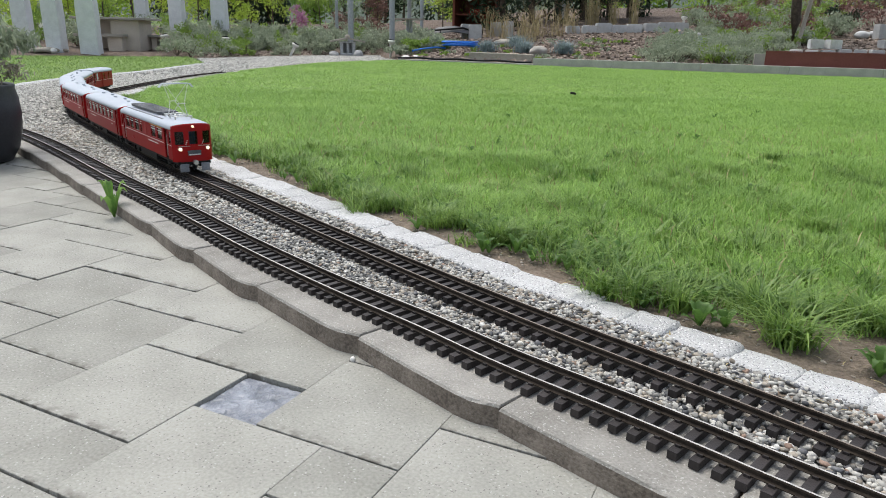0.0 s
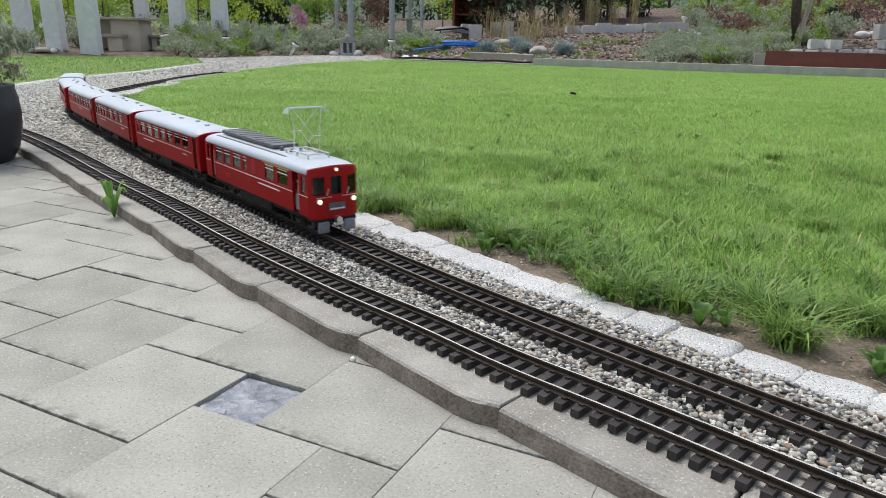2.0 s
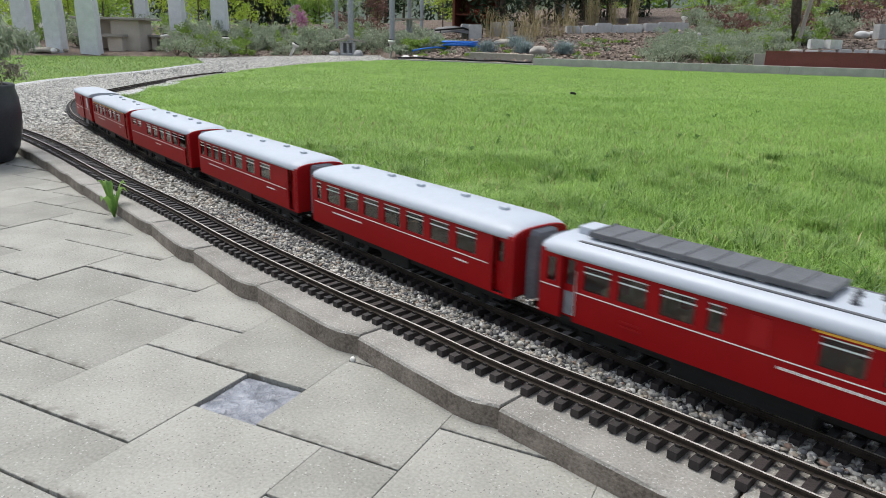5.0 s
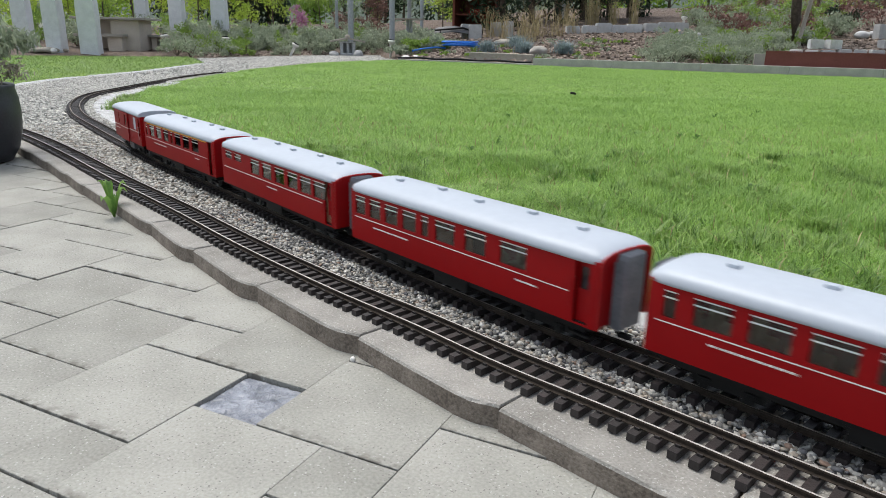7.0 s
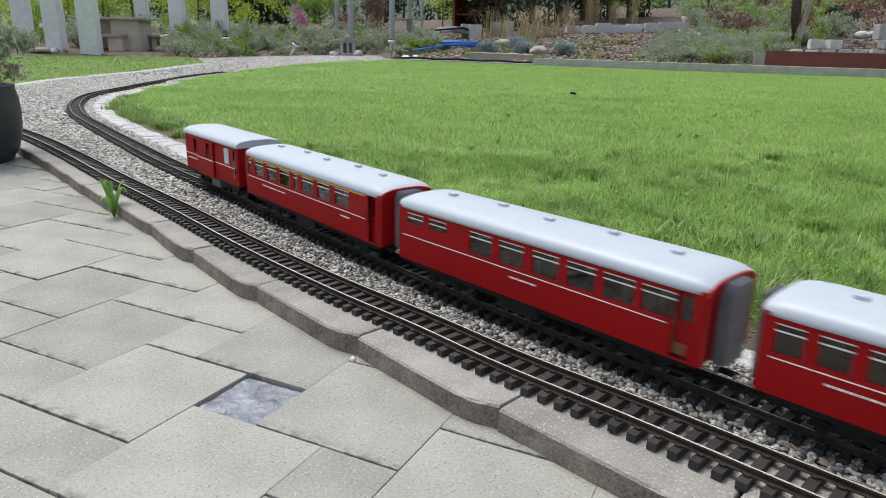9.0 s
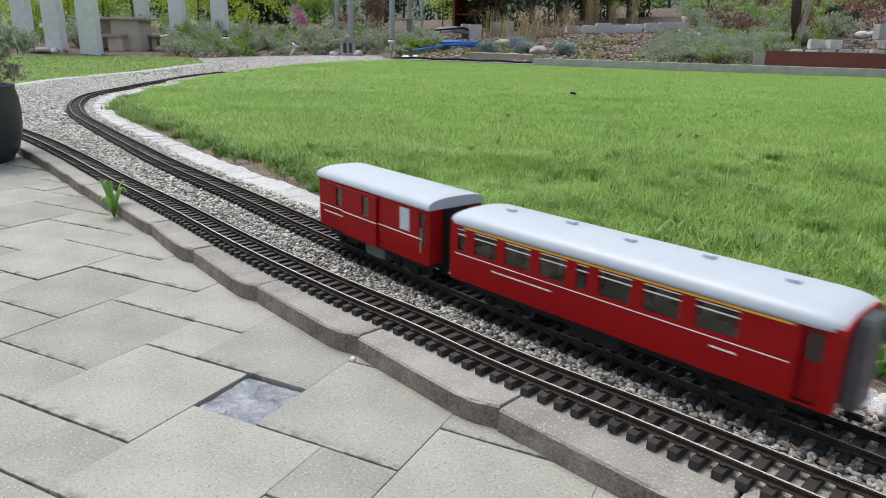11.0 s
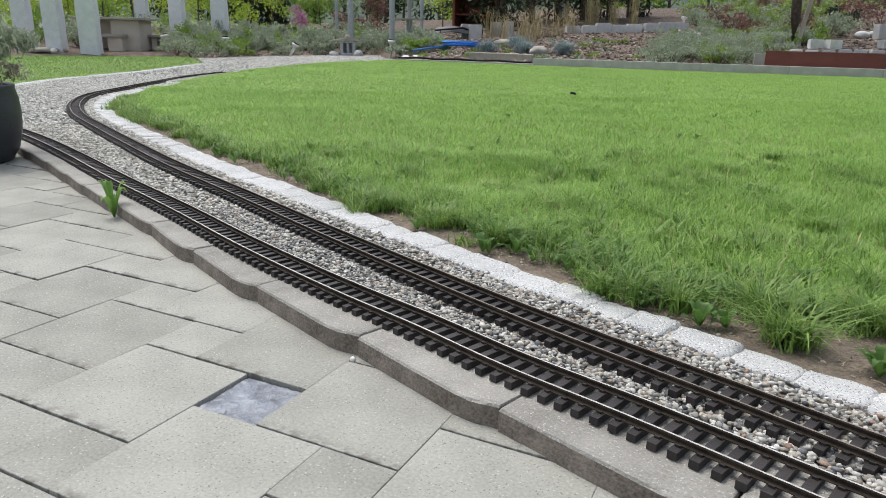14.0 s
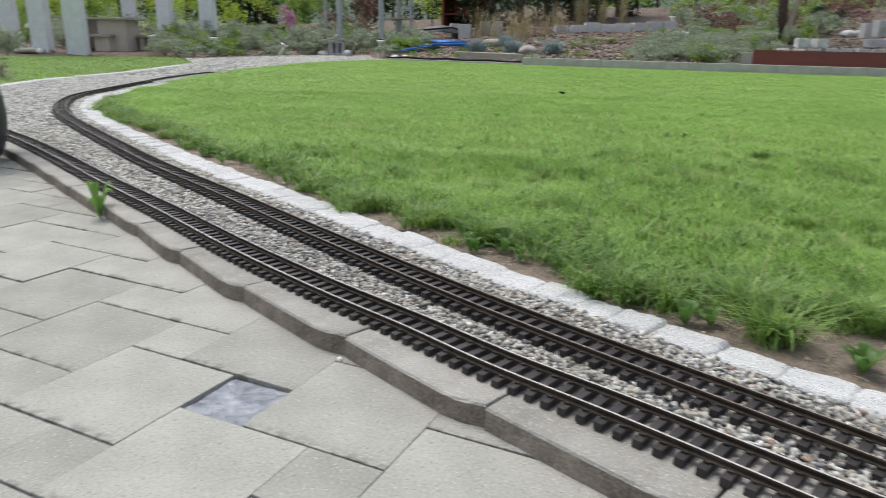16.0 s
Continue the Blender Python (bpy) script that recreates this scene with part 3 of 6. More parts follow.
# stray stones on the soil
x, y = scatter(12000, -1.6, 1.0, 0.7, 3.4, SOILOUT)
ok = line_far(MAIN, x, y) > 0.17
pebbles("stray_stones", x[ok], y[ok], np.full(ok.sum(), 0.032), rng.uniform(0.001, 0.0045, ok.sum()), "pebble_warm", "small stray stones and crumbs on the bare soil")

k = len(x) // 3
x, y = x[:k], y[:k]
blades("dry_litter", x, y, np.full(k, 0.0335), rng.uniform(0.002, 0.005, k), rng.uniform(0.0006, 0.0016, k), "straw", 7.0, "dry straw and leaf litter on the bare soil", "litter")


# ---- tracks ----
SLEEPER_PITCH = 0.0243


def track(line, name, label, s0, s1, zero, head):
    root = thing(name, Matrix(), label, "railway track", "garden railway tracks", "structure")
    for side in (-1, 1):
        pts = [line.at(s, side * 0.0237) for s in np.arange(s0, s1, 0.03)]
        prof = [(-0.0042, 0.0), (0.0042, 0.0), (0.0042, 0.0009), (0.0009, 0.0022), (0.0009, 0.0056), (0.0021, 0.0066), (0.0013, 0.0083), (-0.0013, 0.0083), (-0.0021, 0.0066), (-0.0009, 0.0056), (-0.0009, 0.0022), (-0.0042, 0.0009)]
        vs, fs = [], []
        for x, y, a in pts:
            nx, ny = -math.sin(radians(a)), math.cos(radians(a))
            vs += [(x + nx * u, y + ny * u, RAIL - 0.0083 + w) for u, w in prof]
        for i in range(len(pts) - 1):
            fs += [(i * 12 + j, (i + 1) * 12 + j, (i + 1) * 12 + (j + 1) % 12, i * 12 + (j + 1) % 12) for j in range(12)]
        rail = raw("rail", vs, fs, ["rail_side", head], root)
        for i, p in enumerate(rail.data.polygons):
            p.material_index = 1 if i % 12 == 6 else 0
    bm = bx(-0.0055, 0.0055, -0.0425, 0.0425, RAIL - 0.0083 - 0.0105, RAIL - 0.0083 - 0.0008)
    for side in (-1, 1):
        for e in (-0.0062, 0.0062):
            box(bm, -0.003, 0.003, side * 0.0237 + e - 0.0012, side * 0.0237 + e + 0.0012, RAIL - 0.0092, RAIL - 0.0062)
    first = None
    for i, s in enumerate(np.arange(zero, s1, SLEEPER_PITCH)[:290]):
        x, y, a = line.at(s)
        if first is None:
            first = part("sleeper", bm, "sleeper", root)
            ob = first
        else:
            ob = new("sleeper", first.data)
            ob.parent = root
        ob.matrix_basis = pose(x, y, rng.normal(0, 0.0004), 0, 0, a + rng.normal(0, 0.6))
    return root


track(MAIN, "railway_track", "garden railway track with brown sleepers bedded in gravel", -2.5, 10.5, -0.9, "rail_top_brown")
track(SIDE, "railway_track", "empty garden railway track lying along concrete kerb slabs", -1.6, 4.6, -1.5, "rail_top")


# ---- kerb slabs: the edging between patio and tracks ----
kerb = thing("kerb", Matrix(), "weathered concrete edging slabs raised above the patio", "kerb", kind="structure")
joints = [-1.33 + 0.256 * k for k in range(11)] + [1.437, 1.700, 1.960, 2.213, 2.485, 2.768, 3.040, 3.315, 3.59, 3.87, 4.15]
for sa, sb in zip(joints, joints[1:]):
    x0, y0, _ = SIDE.at(sa, -0.086)
    x1, y1, _ = SIDE.at(sb - 0.003, -0.086)
    L = math.hypot(x1 - x0, y1 - y0)
    bm = bmesh.new()
    # plan of one slab: the front runs outwards from the joint, then swings back in a round shoulder
    k = 1.0 if sa > 1.9 else 0.4
    plan = [(0, 0.0), (L * 0.4, -0.0062 * k), (L * 0.72, -0.0108 * k), (L * 0.79, -0.0112 * k), (L * 0.86, -0.0092 * k), (L * 0.92, -0.0045 * k), (L * 0.96, 0.0005 * k), (L, 0.004 * k), (L, 0.125), (0, 0.125)]
    n = len(plan)
    for z, inset in ((-0.05, 0.0), (SLAB - 0.0045, 0.0), (SLAB - 0.0012, 0.0022), (SLAB, 0.007)):
        for j, (u, v) in enumerate(plan):
            bm.verts.new((min(max(u, inset * 0.4), L - inset * 0.4), v + (inset if j < 8 else 0) + rng.normal(0, 0.0003), z + rng.normal(0, 0.0004)))
    bm.verts.ensure_lookup_table()
    for k in range(3):
        for j in range(n):
            f = bm.faces.new([bm.verts[q] for q in (k * n + j, k * n + (j + 1) % n, (k + 1) * n + (j + 1) % n, (k + 1) * n + j)])
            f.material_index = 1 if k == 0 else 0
    bm.faces.new([bm.verts[3 * n + j] for j in range(n)])
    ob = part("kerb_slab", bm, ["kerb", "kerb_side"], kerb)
    ob.matrix_basis = pose(x0, y0, rng.normal(0, 0.0008), 0, rng.normal(0, 0.2), math.degrees(math.atan2(y1 - y0, x1 - x0)))

# ---- granite edging ----
edging = thing("granite_edging", Matrix(), "row of rough pale granite setts edging the lawn", "edging", kind="structure")
setts = []
for v in range(7):
    bm = bmesh.new()
    bmesh.ops.create_grid(bm, x_segments=11, y_segments=9, size=1)
    for p in bm.verts:
        u, w = (math.copysign(abs(c) ** 0.7, c) for c in (p.co.x, p.co.y))
        edge = max(abs(u), abs(w)) ** 14
        q = noise.noise((u * 1.7 + v * 9, w * 1.7, v))
        p.co.x = u * 0.047 * (1 + 0.07 * noise.noise((w * 1.6, v * 4.0, 2))) * (1 - 0.07 * abs(w) ** 12)
        p.co.y = w * 0.04 * (1 + 0.13 * noise.noise((u * 1.6, v * 4.0, 7))) * (1 - 0.10 * abs(u) ** 7)
        p.co.z = 0.0105 + 0.0028 * q + 0.0022 * noise.noise((u * 5, w * 5, v)) - 0.006 * edge
    r = bmesh.ops.extrude_face_region(bm, geom=[e for e in bm.edges if e.is_boundary])
    for p in r["geom"]:
        if isinstance(p, bmesh.types.BMVert):
            p.co.z = -0.05
    for f in bm.faces:
        f.smooth = all(v_.co.z > -0.02 for v_ in f.verts)
    me = bpy.data.meshes.new("granite_sett")
    bm.to_mesh(me)
    bm.free()
    me.materials.append(M["granite"])
    setts.append(me)
cuts = [-0.9]
while cuts[-1] < 4.62:
    cuts.append(cuts[-1] + rng.uniform(0.08, 0.108))
cuts += [4.804, 4.902, 4.996, 5.068, 5.142, 5.243, 5.334, 5.42]
while cuts[-1] < 7.2:
    cuts.append(cuts[-1] + rng.uniform(0.08, 0.108))
for i, (sa, sb) in enumerate(zip(cuts, cuts[1:])):
    s = (sa + sb) / 2
    mid, deep = (float(np.interp(s, [2.0, 4.0, 4.8, 5.3], c)) for c in ([0.136, 0.140, 0.147, 0.142], [0.094, 0.090, 0.074, 0.066]))
    x, y, a = MAIN.at(s, mid + rng.normal(0, 0.003))
    ob = new("granite_sett", setts[i % 7])
    ob.parent = edging
    ob.matrix_basis = pose(x, y, 0.027 + rng.normal(0, 0.0012), rng.normal(0, 1.6), rng.normal(0, 1.6), a + rng.normal(0, 2.5) + 180 * (i % 2)) @ Matrix.Diagonal(((sb - sa) / 0.088, deep / 0.078, 1, 1))

# ---- patio: large and small square pavers ----
patio = sheet("patio_bed", [(-6, 4.3), (-3.3, 4.35)] + [SIDE.at(s, -0.07)[:2] for s in np.arange(-1.9, SIDE.s[-1] - 2.1, 0.1)] + [(2.5, -1.5), (2.5, -4), (-6, -4)], -0.012, "sand", "dark sand joints under the patio pavers", "patio")


def paver_mesh(size):
    bm = bx(-size / 2 + 0.0002, size / 2 - 0.0002, -size / 2 + 0.0012, size / 2 - 0.0012, -0.05, 0.0, 0.0012)
    me = bpy.data.meshes.new("paver")
    bm.to_mesh(me)
    bm.free()
    me.materials.append(M["paver"])
    return me


big, small = paver_mesh(0.20), paver_mesh(0.10)
TURN = -26.3
ta = np.array([math.cos(radians(TURN)), math.sin(radians(TURN))])
tb = np.array([-ta[1], ta[0]])
org = np.array([-0.3127, 0.7908])
edge_poly = [SIDE.at(s, -0.103)[:2] for s in np.arange(-1.9, SIDE.s[-1] - 2.05, 0.05)] + [(2, -2), (-4, -2), (-4, 4)]
rest_v, rest_f = [], []
for i in range(-34, 35):
    for j in range(-34, 35):
        for me, u, v, size in ((small, 0.0, 0.0, 0.1), (big, 0.1, 0.0, 0.2)):
            u, v = u - 0.2 * i + 0.1 * j, v + 0.1 * i + 0.2 * j
            c = org + ta * (u + size / 2) + tb * (v + size / 2)
            if (i == 0 and j == 0 and size == 0.1) or not (-2.6 < c[1] < 3.6 and -3.6 < c[0] < 2.2):
                continue
            if line_far(SIDE, c[:1], c[1:])[0] > -0.101 + size * 0.75:
                continue
            # each lies a little higher at the side away from the lawn, as the bed has settled
            m = pose(c[0], c[1], rng.normal(0, 0.0005), rng.normal(-0.24, 0.16), rng.normal(0, 0.14), TURN + rng.normal(0, 0.12))
            if -0.35 < c[1] and c[0] > max(-1.35, -0.75 * c[1] - 0.45) - 0.45 * (c[1] > 1.2):
                ob = new("paver", me)
                ob.parent = patio
                ob.matrix_basis = m
            else:
                h = size / 2 - 0.0015
                k = len(rest_v)
                rest_v += [m @ Vector((p, q, z)) for z in (-0.05, 0.0) for p, q in ((-h, -h), (h, -h), (h, h), (-h, h))]
                rest_f += [[k + d for d in f] for f in ((4, 5, 6, 7), (0, 1, 5, 4), (1, 2, 6, 5), (2, 3, 7, 6), (3, 0, 4, 7))]
tagged(raw("outer_pavers", rest_v, rest_f, "paver", patio), "grey concrete pavers further off", kind="stuff")


# the pale stone edge of the small lawn
strip = thing("strip_edging", Matrix(), "pale stone edging along the small lawn", "edging", kind="structure")
rim = Line([(-3.22, 4.9), (-3.27, 5.4), (-3.35, 6.2), (-3.26, 7.7), (-3.36, 10.1)])
for k, q in enumerate(np.arange(0.0, 5.2, 0.115)):
    x, y, a = rim.at(q)
    ob = new("edging_stone", setts[k % 7])
    ob.parent = strip
    ob.matrix_basis = pose(x, y, 0.030 + rng.normal(0, 0.002), 0, 0, a + rng.normal(0, 2)) @ Matrix.Diagonal((1.28, 1.05, 1, 1))

# ---- the glazed square set in the gap of the patio ----
def ground_light():
    c = org + ta * 0.05 + tb * 0.05
    root = thing("ground_light", pose(c[0], c[1], 0, 0, 0, TURN), "square bluish wrinkled foil-covered light set in the patio", "ground light")
    bm = bmesh.new()
    bmesh.ops.create_grid(bm, x_segments=24, y_segments=24, size=0.0485)
    for v in bm.verts:
        v.co.z = -0.0065 + 0.0022 * noise.noise((v.co.x * 60, v.co.y * 90, 3)) + 0.001 * noise.noise((v.co.x * 170, v.co.y * 170, 3))
    for f in bm.faces:
        f.smooth = True
    part("cover", bm, "water", root)
    part("housing", bx(-0.0485, 0.0485, -0.0485, 0.0485, -0.05, -0.014), "black", root, "dark housing")


ground_light()


# ---- the train ----
def panel(bm, x0, x1, z0, z1, holes, y, th):
    """A wall in the x-z plane at y, th thick towards +y, with rectangular openings."""
    xs = sorted({x0, x1, *(h[0] for h in holes), *(h[1] for h in holes)})
    zs = sorted({z0, z1, *(h[2] for h in holes), *(h[3] for h in holes)})

    def hole(a, b):
        return any(h[0] - 1e-6 <= a and b[0] <= h[1] + 1e-6 and h[2] - 1e-6 <= a_z and b[1] <= h[3] + 1e-6 for h in holes for a_z in (b[2],))
    solid = {}
    for i in range(len(xs) - 1):
        for j in range(len(zs) - 1):
            solid[i, j] = not hole(xs[i], (xs[i + 1], zs[j + 1], zs[j]))
    for (i, j), ok in solid.items():
        if not ok:
            continue
        a, b, c, d = xs[i], xs[i + 1], zs[j], zs[j + 1]
        bm.faces.new([bm.verts.new(p) for p in ((a, y, c), (b, y, c), (b, y, d), (a, y, d))])
        bm.faces.new([bm.verts.new(p) for p in ((a, y + th, c), (a, y + th, d), (b, y + th, d), (b, y + th, c))])
        for di, dj, q in ((-1, 0, ((a, c), (a, d))), (1, 0, ((b, d), (b, c))), (0, -1, ((b, c), (a, c))), (0, 1, ((a, d), (b, d)))):
            if not solid.get((i + di, j + dj), False):
                (p, r), (s_, t) = q
                bm.faces.new([bm.verts.new(w) for w in ((p, y, r), (p, y + th, r), (s_, y + th, t), (s_, y, t))])
    bmesh.ops.remove_doubles(bm, verts=bm.verts, dist=1e-5)
    return bm


W = 0.058          # half width of a body
Z0, ZL, Z1, ZR = 0.040, 0.083, 0.1330, 0.1515   # sill, waist line, roof edge, ridge; above the rail head


def roof_profile(k=1.0, w=W + 0.003, n=14):
    return [(w * math.cos(math.pi * i / n) * (abs(math.cos(math.pi * i / n)) ** -0.25 if abs(math.cos(math.pi * i / n)) > 1e-3 else 1), (ZR - Z1) * k * math.sin(math.pi * i / n) ** 0.8) for i in range(n + 1)]


def roof(length, parent, round_front=True, round_rear=True):
    """An arched roof whose ends come down in a curve."""
    bm = bmesh.new()
    rows = []
    h = length / 2 + 0.004
    cuts = [-h, -h + 0.003, -h + 0.010, -h + 0.022, -h + 0.040, 0, h - 0.040, h - 0.022, h - 0.010, h - 0.003, h]
    ks = [0.45, 0.62, 0.80, 0.94, 1, 1, 1, 0.94, 0.80, 0.62, 0.45]
    ws = [0.86, 0.90, 0.95, 0.985, 1, 1, 1, 0.985, 0.95, 0.90, 0.86]
    for i, (x, k, w) in enumerate(zip(cuts, ks, ws)):
        if i > 5 and not round_front:
            x, k, w = ((h - 0.085, 1, 1), (h - 0.045, 0.94, 1), (h - 0.016, 0.84, 0.965), (h - 0.007, 0.78, 0.87), (h, 0.72, 0.67))[i - 6]
        pr = [(-(W + 0.003) * w, -0.004)] + [(-a * w, b) for a, b in roof_profile(k)][::1] + [((W + 0.003) * w, -0.004)]
        rows.append([bm.verts.new((x, y, Z1 + z)) for y, z in pr])
    for a, b in zip(rows, rows[1:]):
        for i in range(len(a) - 1):
            bm.faces.new((a[i], a[i + 1], b[i + 1], b[i])).smooth = True
    for r in (rows[0], rows[-1][::-1]):
        bm.faces.new(r).material_index = 1
    for r in zip(rows, rows[1:]):
        bm.faces.new((r[0][0], r[1][0], r[1][-1], r[0][-1]))
    return part("roof", bm, ["silver", "red_dark"], parent)


WHEELS = []


def bogie(parent, x):
    root = part("bogie", bx(x - 0.045, x + 0.045, -0.036, -0.031, 0.012, 0.022), "black", parent, "black bogie frame")
    bm = bmesh.new()
    box(bm, x - 0.045, x + 0.045, 0.031, 0.036, 0.012, 0.022)
    box(bm, x - 0.008, x + 0.008, -0.034, 0.034, 0.016, 0.030)
    for dx in (-0.028, 0.028):
        for y in (-0.037, 0.037):
            box(bm, x + dx - 0.007, x + dx + 0.007, y - 0.003, y + 0.003, 0.008, 0.022, 0.001)
            rod(bm, (x + dx, y - 0.004, 0.015), (x + dx, y + 0.004, 0.015), 0.004, 8)
    part("bogie_side", bm, "black", root)
    for dx in (-0.028, 0.028):
        bm = bmesh.new()
        for y, sgn in ((-0.0225, -1), (0.0225, 1)):
            rod(bm, (0, y - 0.0025, 0), (0, y + 0.0025, 0), 0.0153, 20)
            rod(bm, (0, y - sgn * 0.0035 - 0.0005, 0), (0, y - sgn * 0.0035 + 0.0005, 0), 0.0178, 20)
            for a in range(4):
                ca, sa = math.cos(a * math.pi / 2), math.sin(a * math.pi / 2)
                rod(bm, (0.008 * ca, y + sgn * 0.0026, 0.008 * sa), (0.008 * ca, y + sgn * 0.0032, 0.008 * sa), 0.003, 6)
        rod(bm, (0, -0.024, 0), (0, 0.024, 0), 0.003, 8)
        w = part("wheelset", bm, "grey_dark", parent, "dark steel wheelset")
        w.location = (x + dx, 0, 0.0153)
        WHEELS.append((w, x + dx))


def coupling(parent, x, d):
    bm = bmesh.new()
    box(bm, min(x, x + d * 0.022), max(x, x + d * 0.022), -0.004, 0.004, 0.018, 0.024, 0.001)
    part("coupling", bm, "black", parent)


def lettering(parent, x, z, w, y, rows=1, h=0.0024, label="small white bars of lettering", tint="white"):
    bm = bmesh.new()
    r = random.Random(int(x * 1000) + 5)
    for k in range(rows):
        u = x
        while u < x + w:
            e = r.uniform(0.004, 0.012)
            box(bm, u, min(u + e, x + w), y - 0.0009, y - 0.0003, z - k * 0.006, z - k * 0.006 + h)
            u += e + 0.0016
    part("lettering", bm, tint, parent, label)


def body_shell(parent, L, holes_right, holes_left, th=0.003):
    for sgn, holes in ((-1, holes_right), (1, holes_left)):
        bm = bmesh.new()
        panel(bm, -L / 2, L / 2, Z0, Z1, holes, -W if sgn < 0 else W - th, th)
        # sides taper in a little towards the sill
        for v in bm.verts:
            if v.co.z < Z0 + 0.004:
                v.co.y *= 0.985
        part("side_wall", bm, "red", parent)
    part("floor", bx(-L / 2 + 0.004, L / 2 - 0.004, -W + 0.004, W - 0.004, Z0 - 0.004, Z0 + 0.003), "black", parent)
    part("partition", bx(-0.001, 0.001, -W + 0.0035, W - 0.0035, Z0 + 0.003, Z1), "black", parent)


def window_set(parent, holes, side, bars=True):
    for a, b, c, d in holes:
        y = side * (W - 0.0022)
        w = part("window", bx(a, b, y - 0.0004, y + 0.0004, c, d), "pane", parent, "smoked glass window")
        w.visible_shadow = False
        if bars:
            bm = bmesh.new()
            yb = side * (W - 0.0010)
            box(bm, a, b, yb - 0.0005, yb + 0.0005, d - 0.0022, d - 0.0008)
            box(bm, a, b, yb - 0.0005, yb + 0.0005, d - 0.0100, d - 0.0082)
            part("window_bar", bm, "white", w, "white window bars")


def seats(parent, xs):
    for x in xs:
        bm = bmesh.new()
        for y in (-0.034, 0.034):
            box(bm, x - 0.004, x + 0.004, y - 0.016, y + 0.016, Z0 + 0.003, Z0 + 0.055, 0.002)
            box(bm, x - 0.020, x + 0.020, y - 0.016, y + 0.016, Z0 + 0.003, Z0 + 0.022, 0.002)
        part("seat_pair", bm, "seat", parent)


def end_wall(parent, x, d, gangway=True):
    """The red end of a coach with its hoop, door and grey bellows."""
    bm = bmesh.new()
    box(bm, min(x, x - d * 0.003), max(x, x - d * 0.003), -W + 0.0035, W - 0.0035, Z0, Z1 + 0.004)
    part("end_wall", bm, "red_dark", parent)
    if d > 0:
        bm = bmesh.new()
        for sgn in (-1, 1):
            box(bm, x, x + 0.005, sgn * (W - 0.005) - 0.004, sgn * (W - 0.005) + 0.004, Z0, Z1, 0.001)
        pts = [(x + 0.0030, -y * 0.91, Z1 - 0.005 + z * 0.72) for y, z in roof_profile()]
        tube(bm, pts, 0.0024, 6)
        part("end_hoop", bm, "red_dark", parent, "bright red roof hoop")
    if gangway:
        # one folded sleeve: its section swells and narrows along its way
        bm = bmesh.new()
        rings = []
        for k in range(11):
            w, top = (0.0245, Z1 + 0.0065) if k % 2 else (0.0215, Z1 + 0.0035)
            u = x + d * 0.0017 * k
            rings.append([bm.verts.new((u, p, q)) for p, q in ((-w, Z0 - 0.004), (w, Z0 - 0.004), (w, top - 0.006), (w - 0.004, top), (-w + 0.004, top), (-w, top - 0.006))])
        for a, b in zip(rings, rings[1:]):
            for k in range(6):
                bm.faces.new((a[k], a[(k + 1) % 6], b[(k + 1) % 6], b[k]))
        bm.faces.new(rings[0])
        bm.faces.new(rings[-1])
        bmesh.ops.recalc_face_normals(bm, faces=bm.faces[:])
        part("gangway", bm, "bellows", parent, "grey rubber gangway bellows")


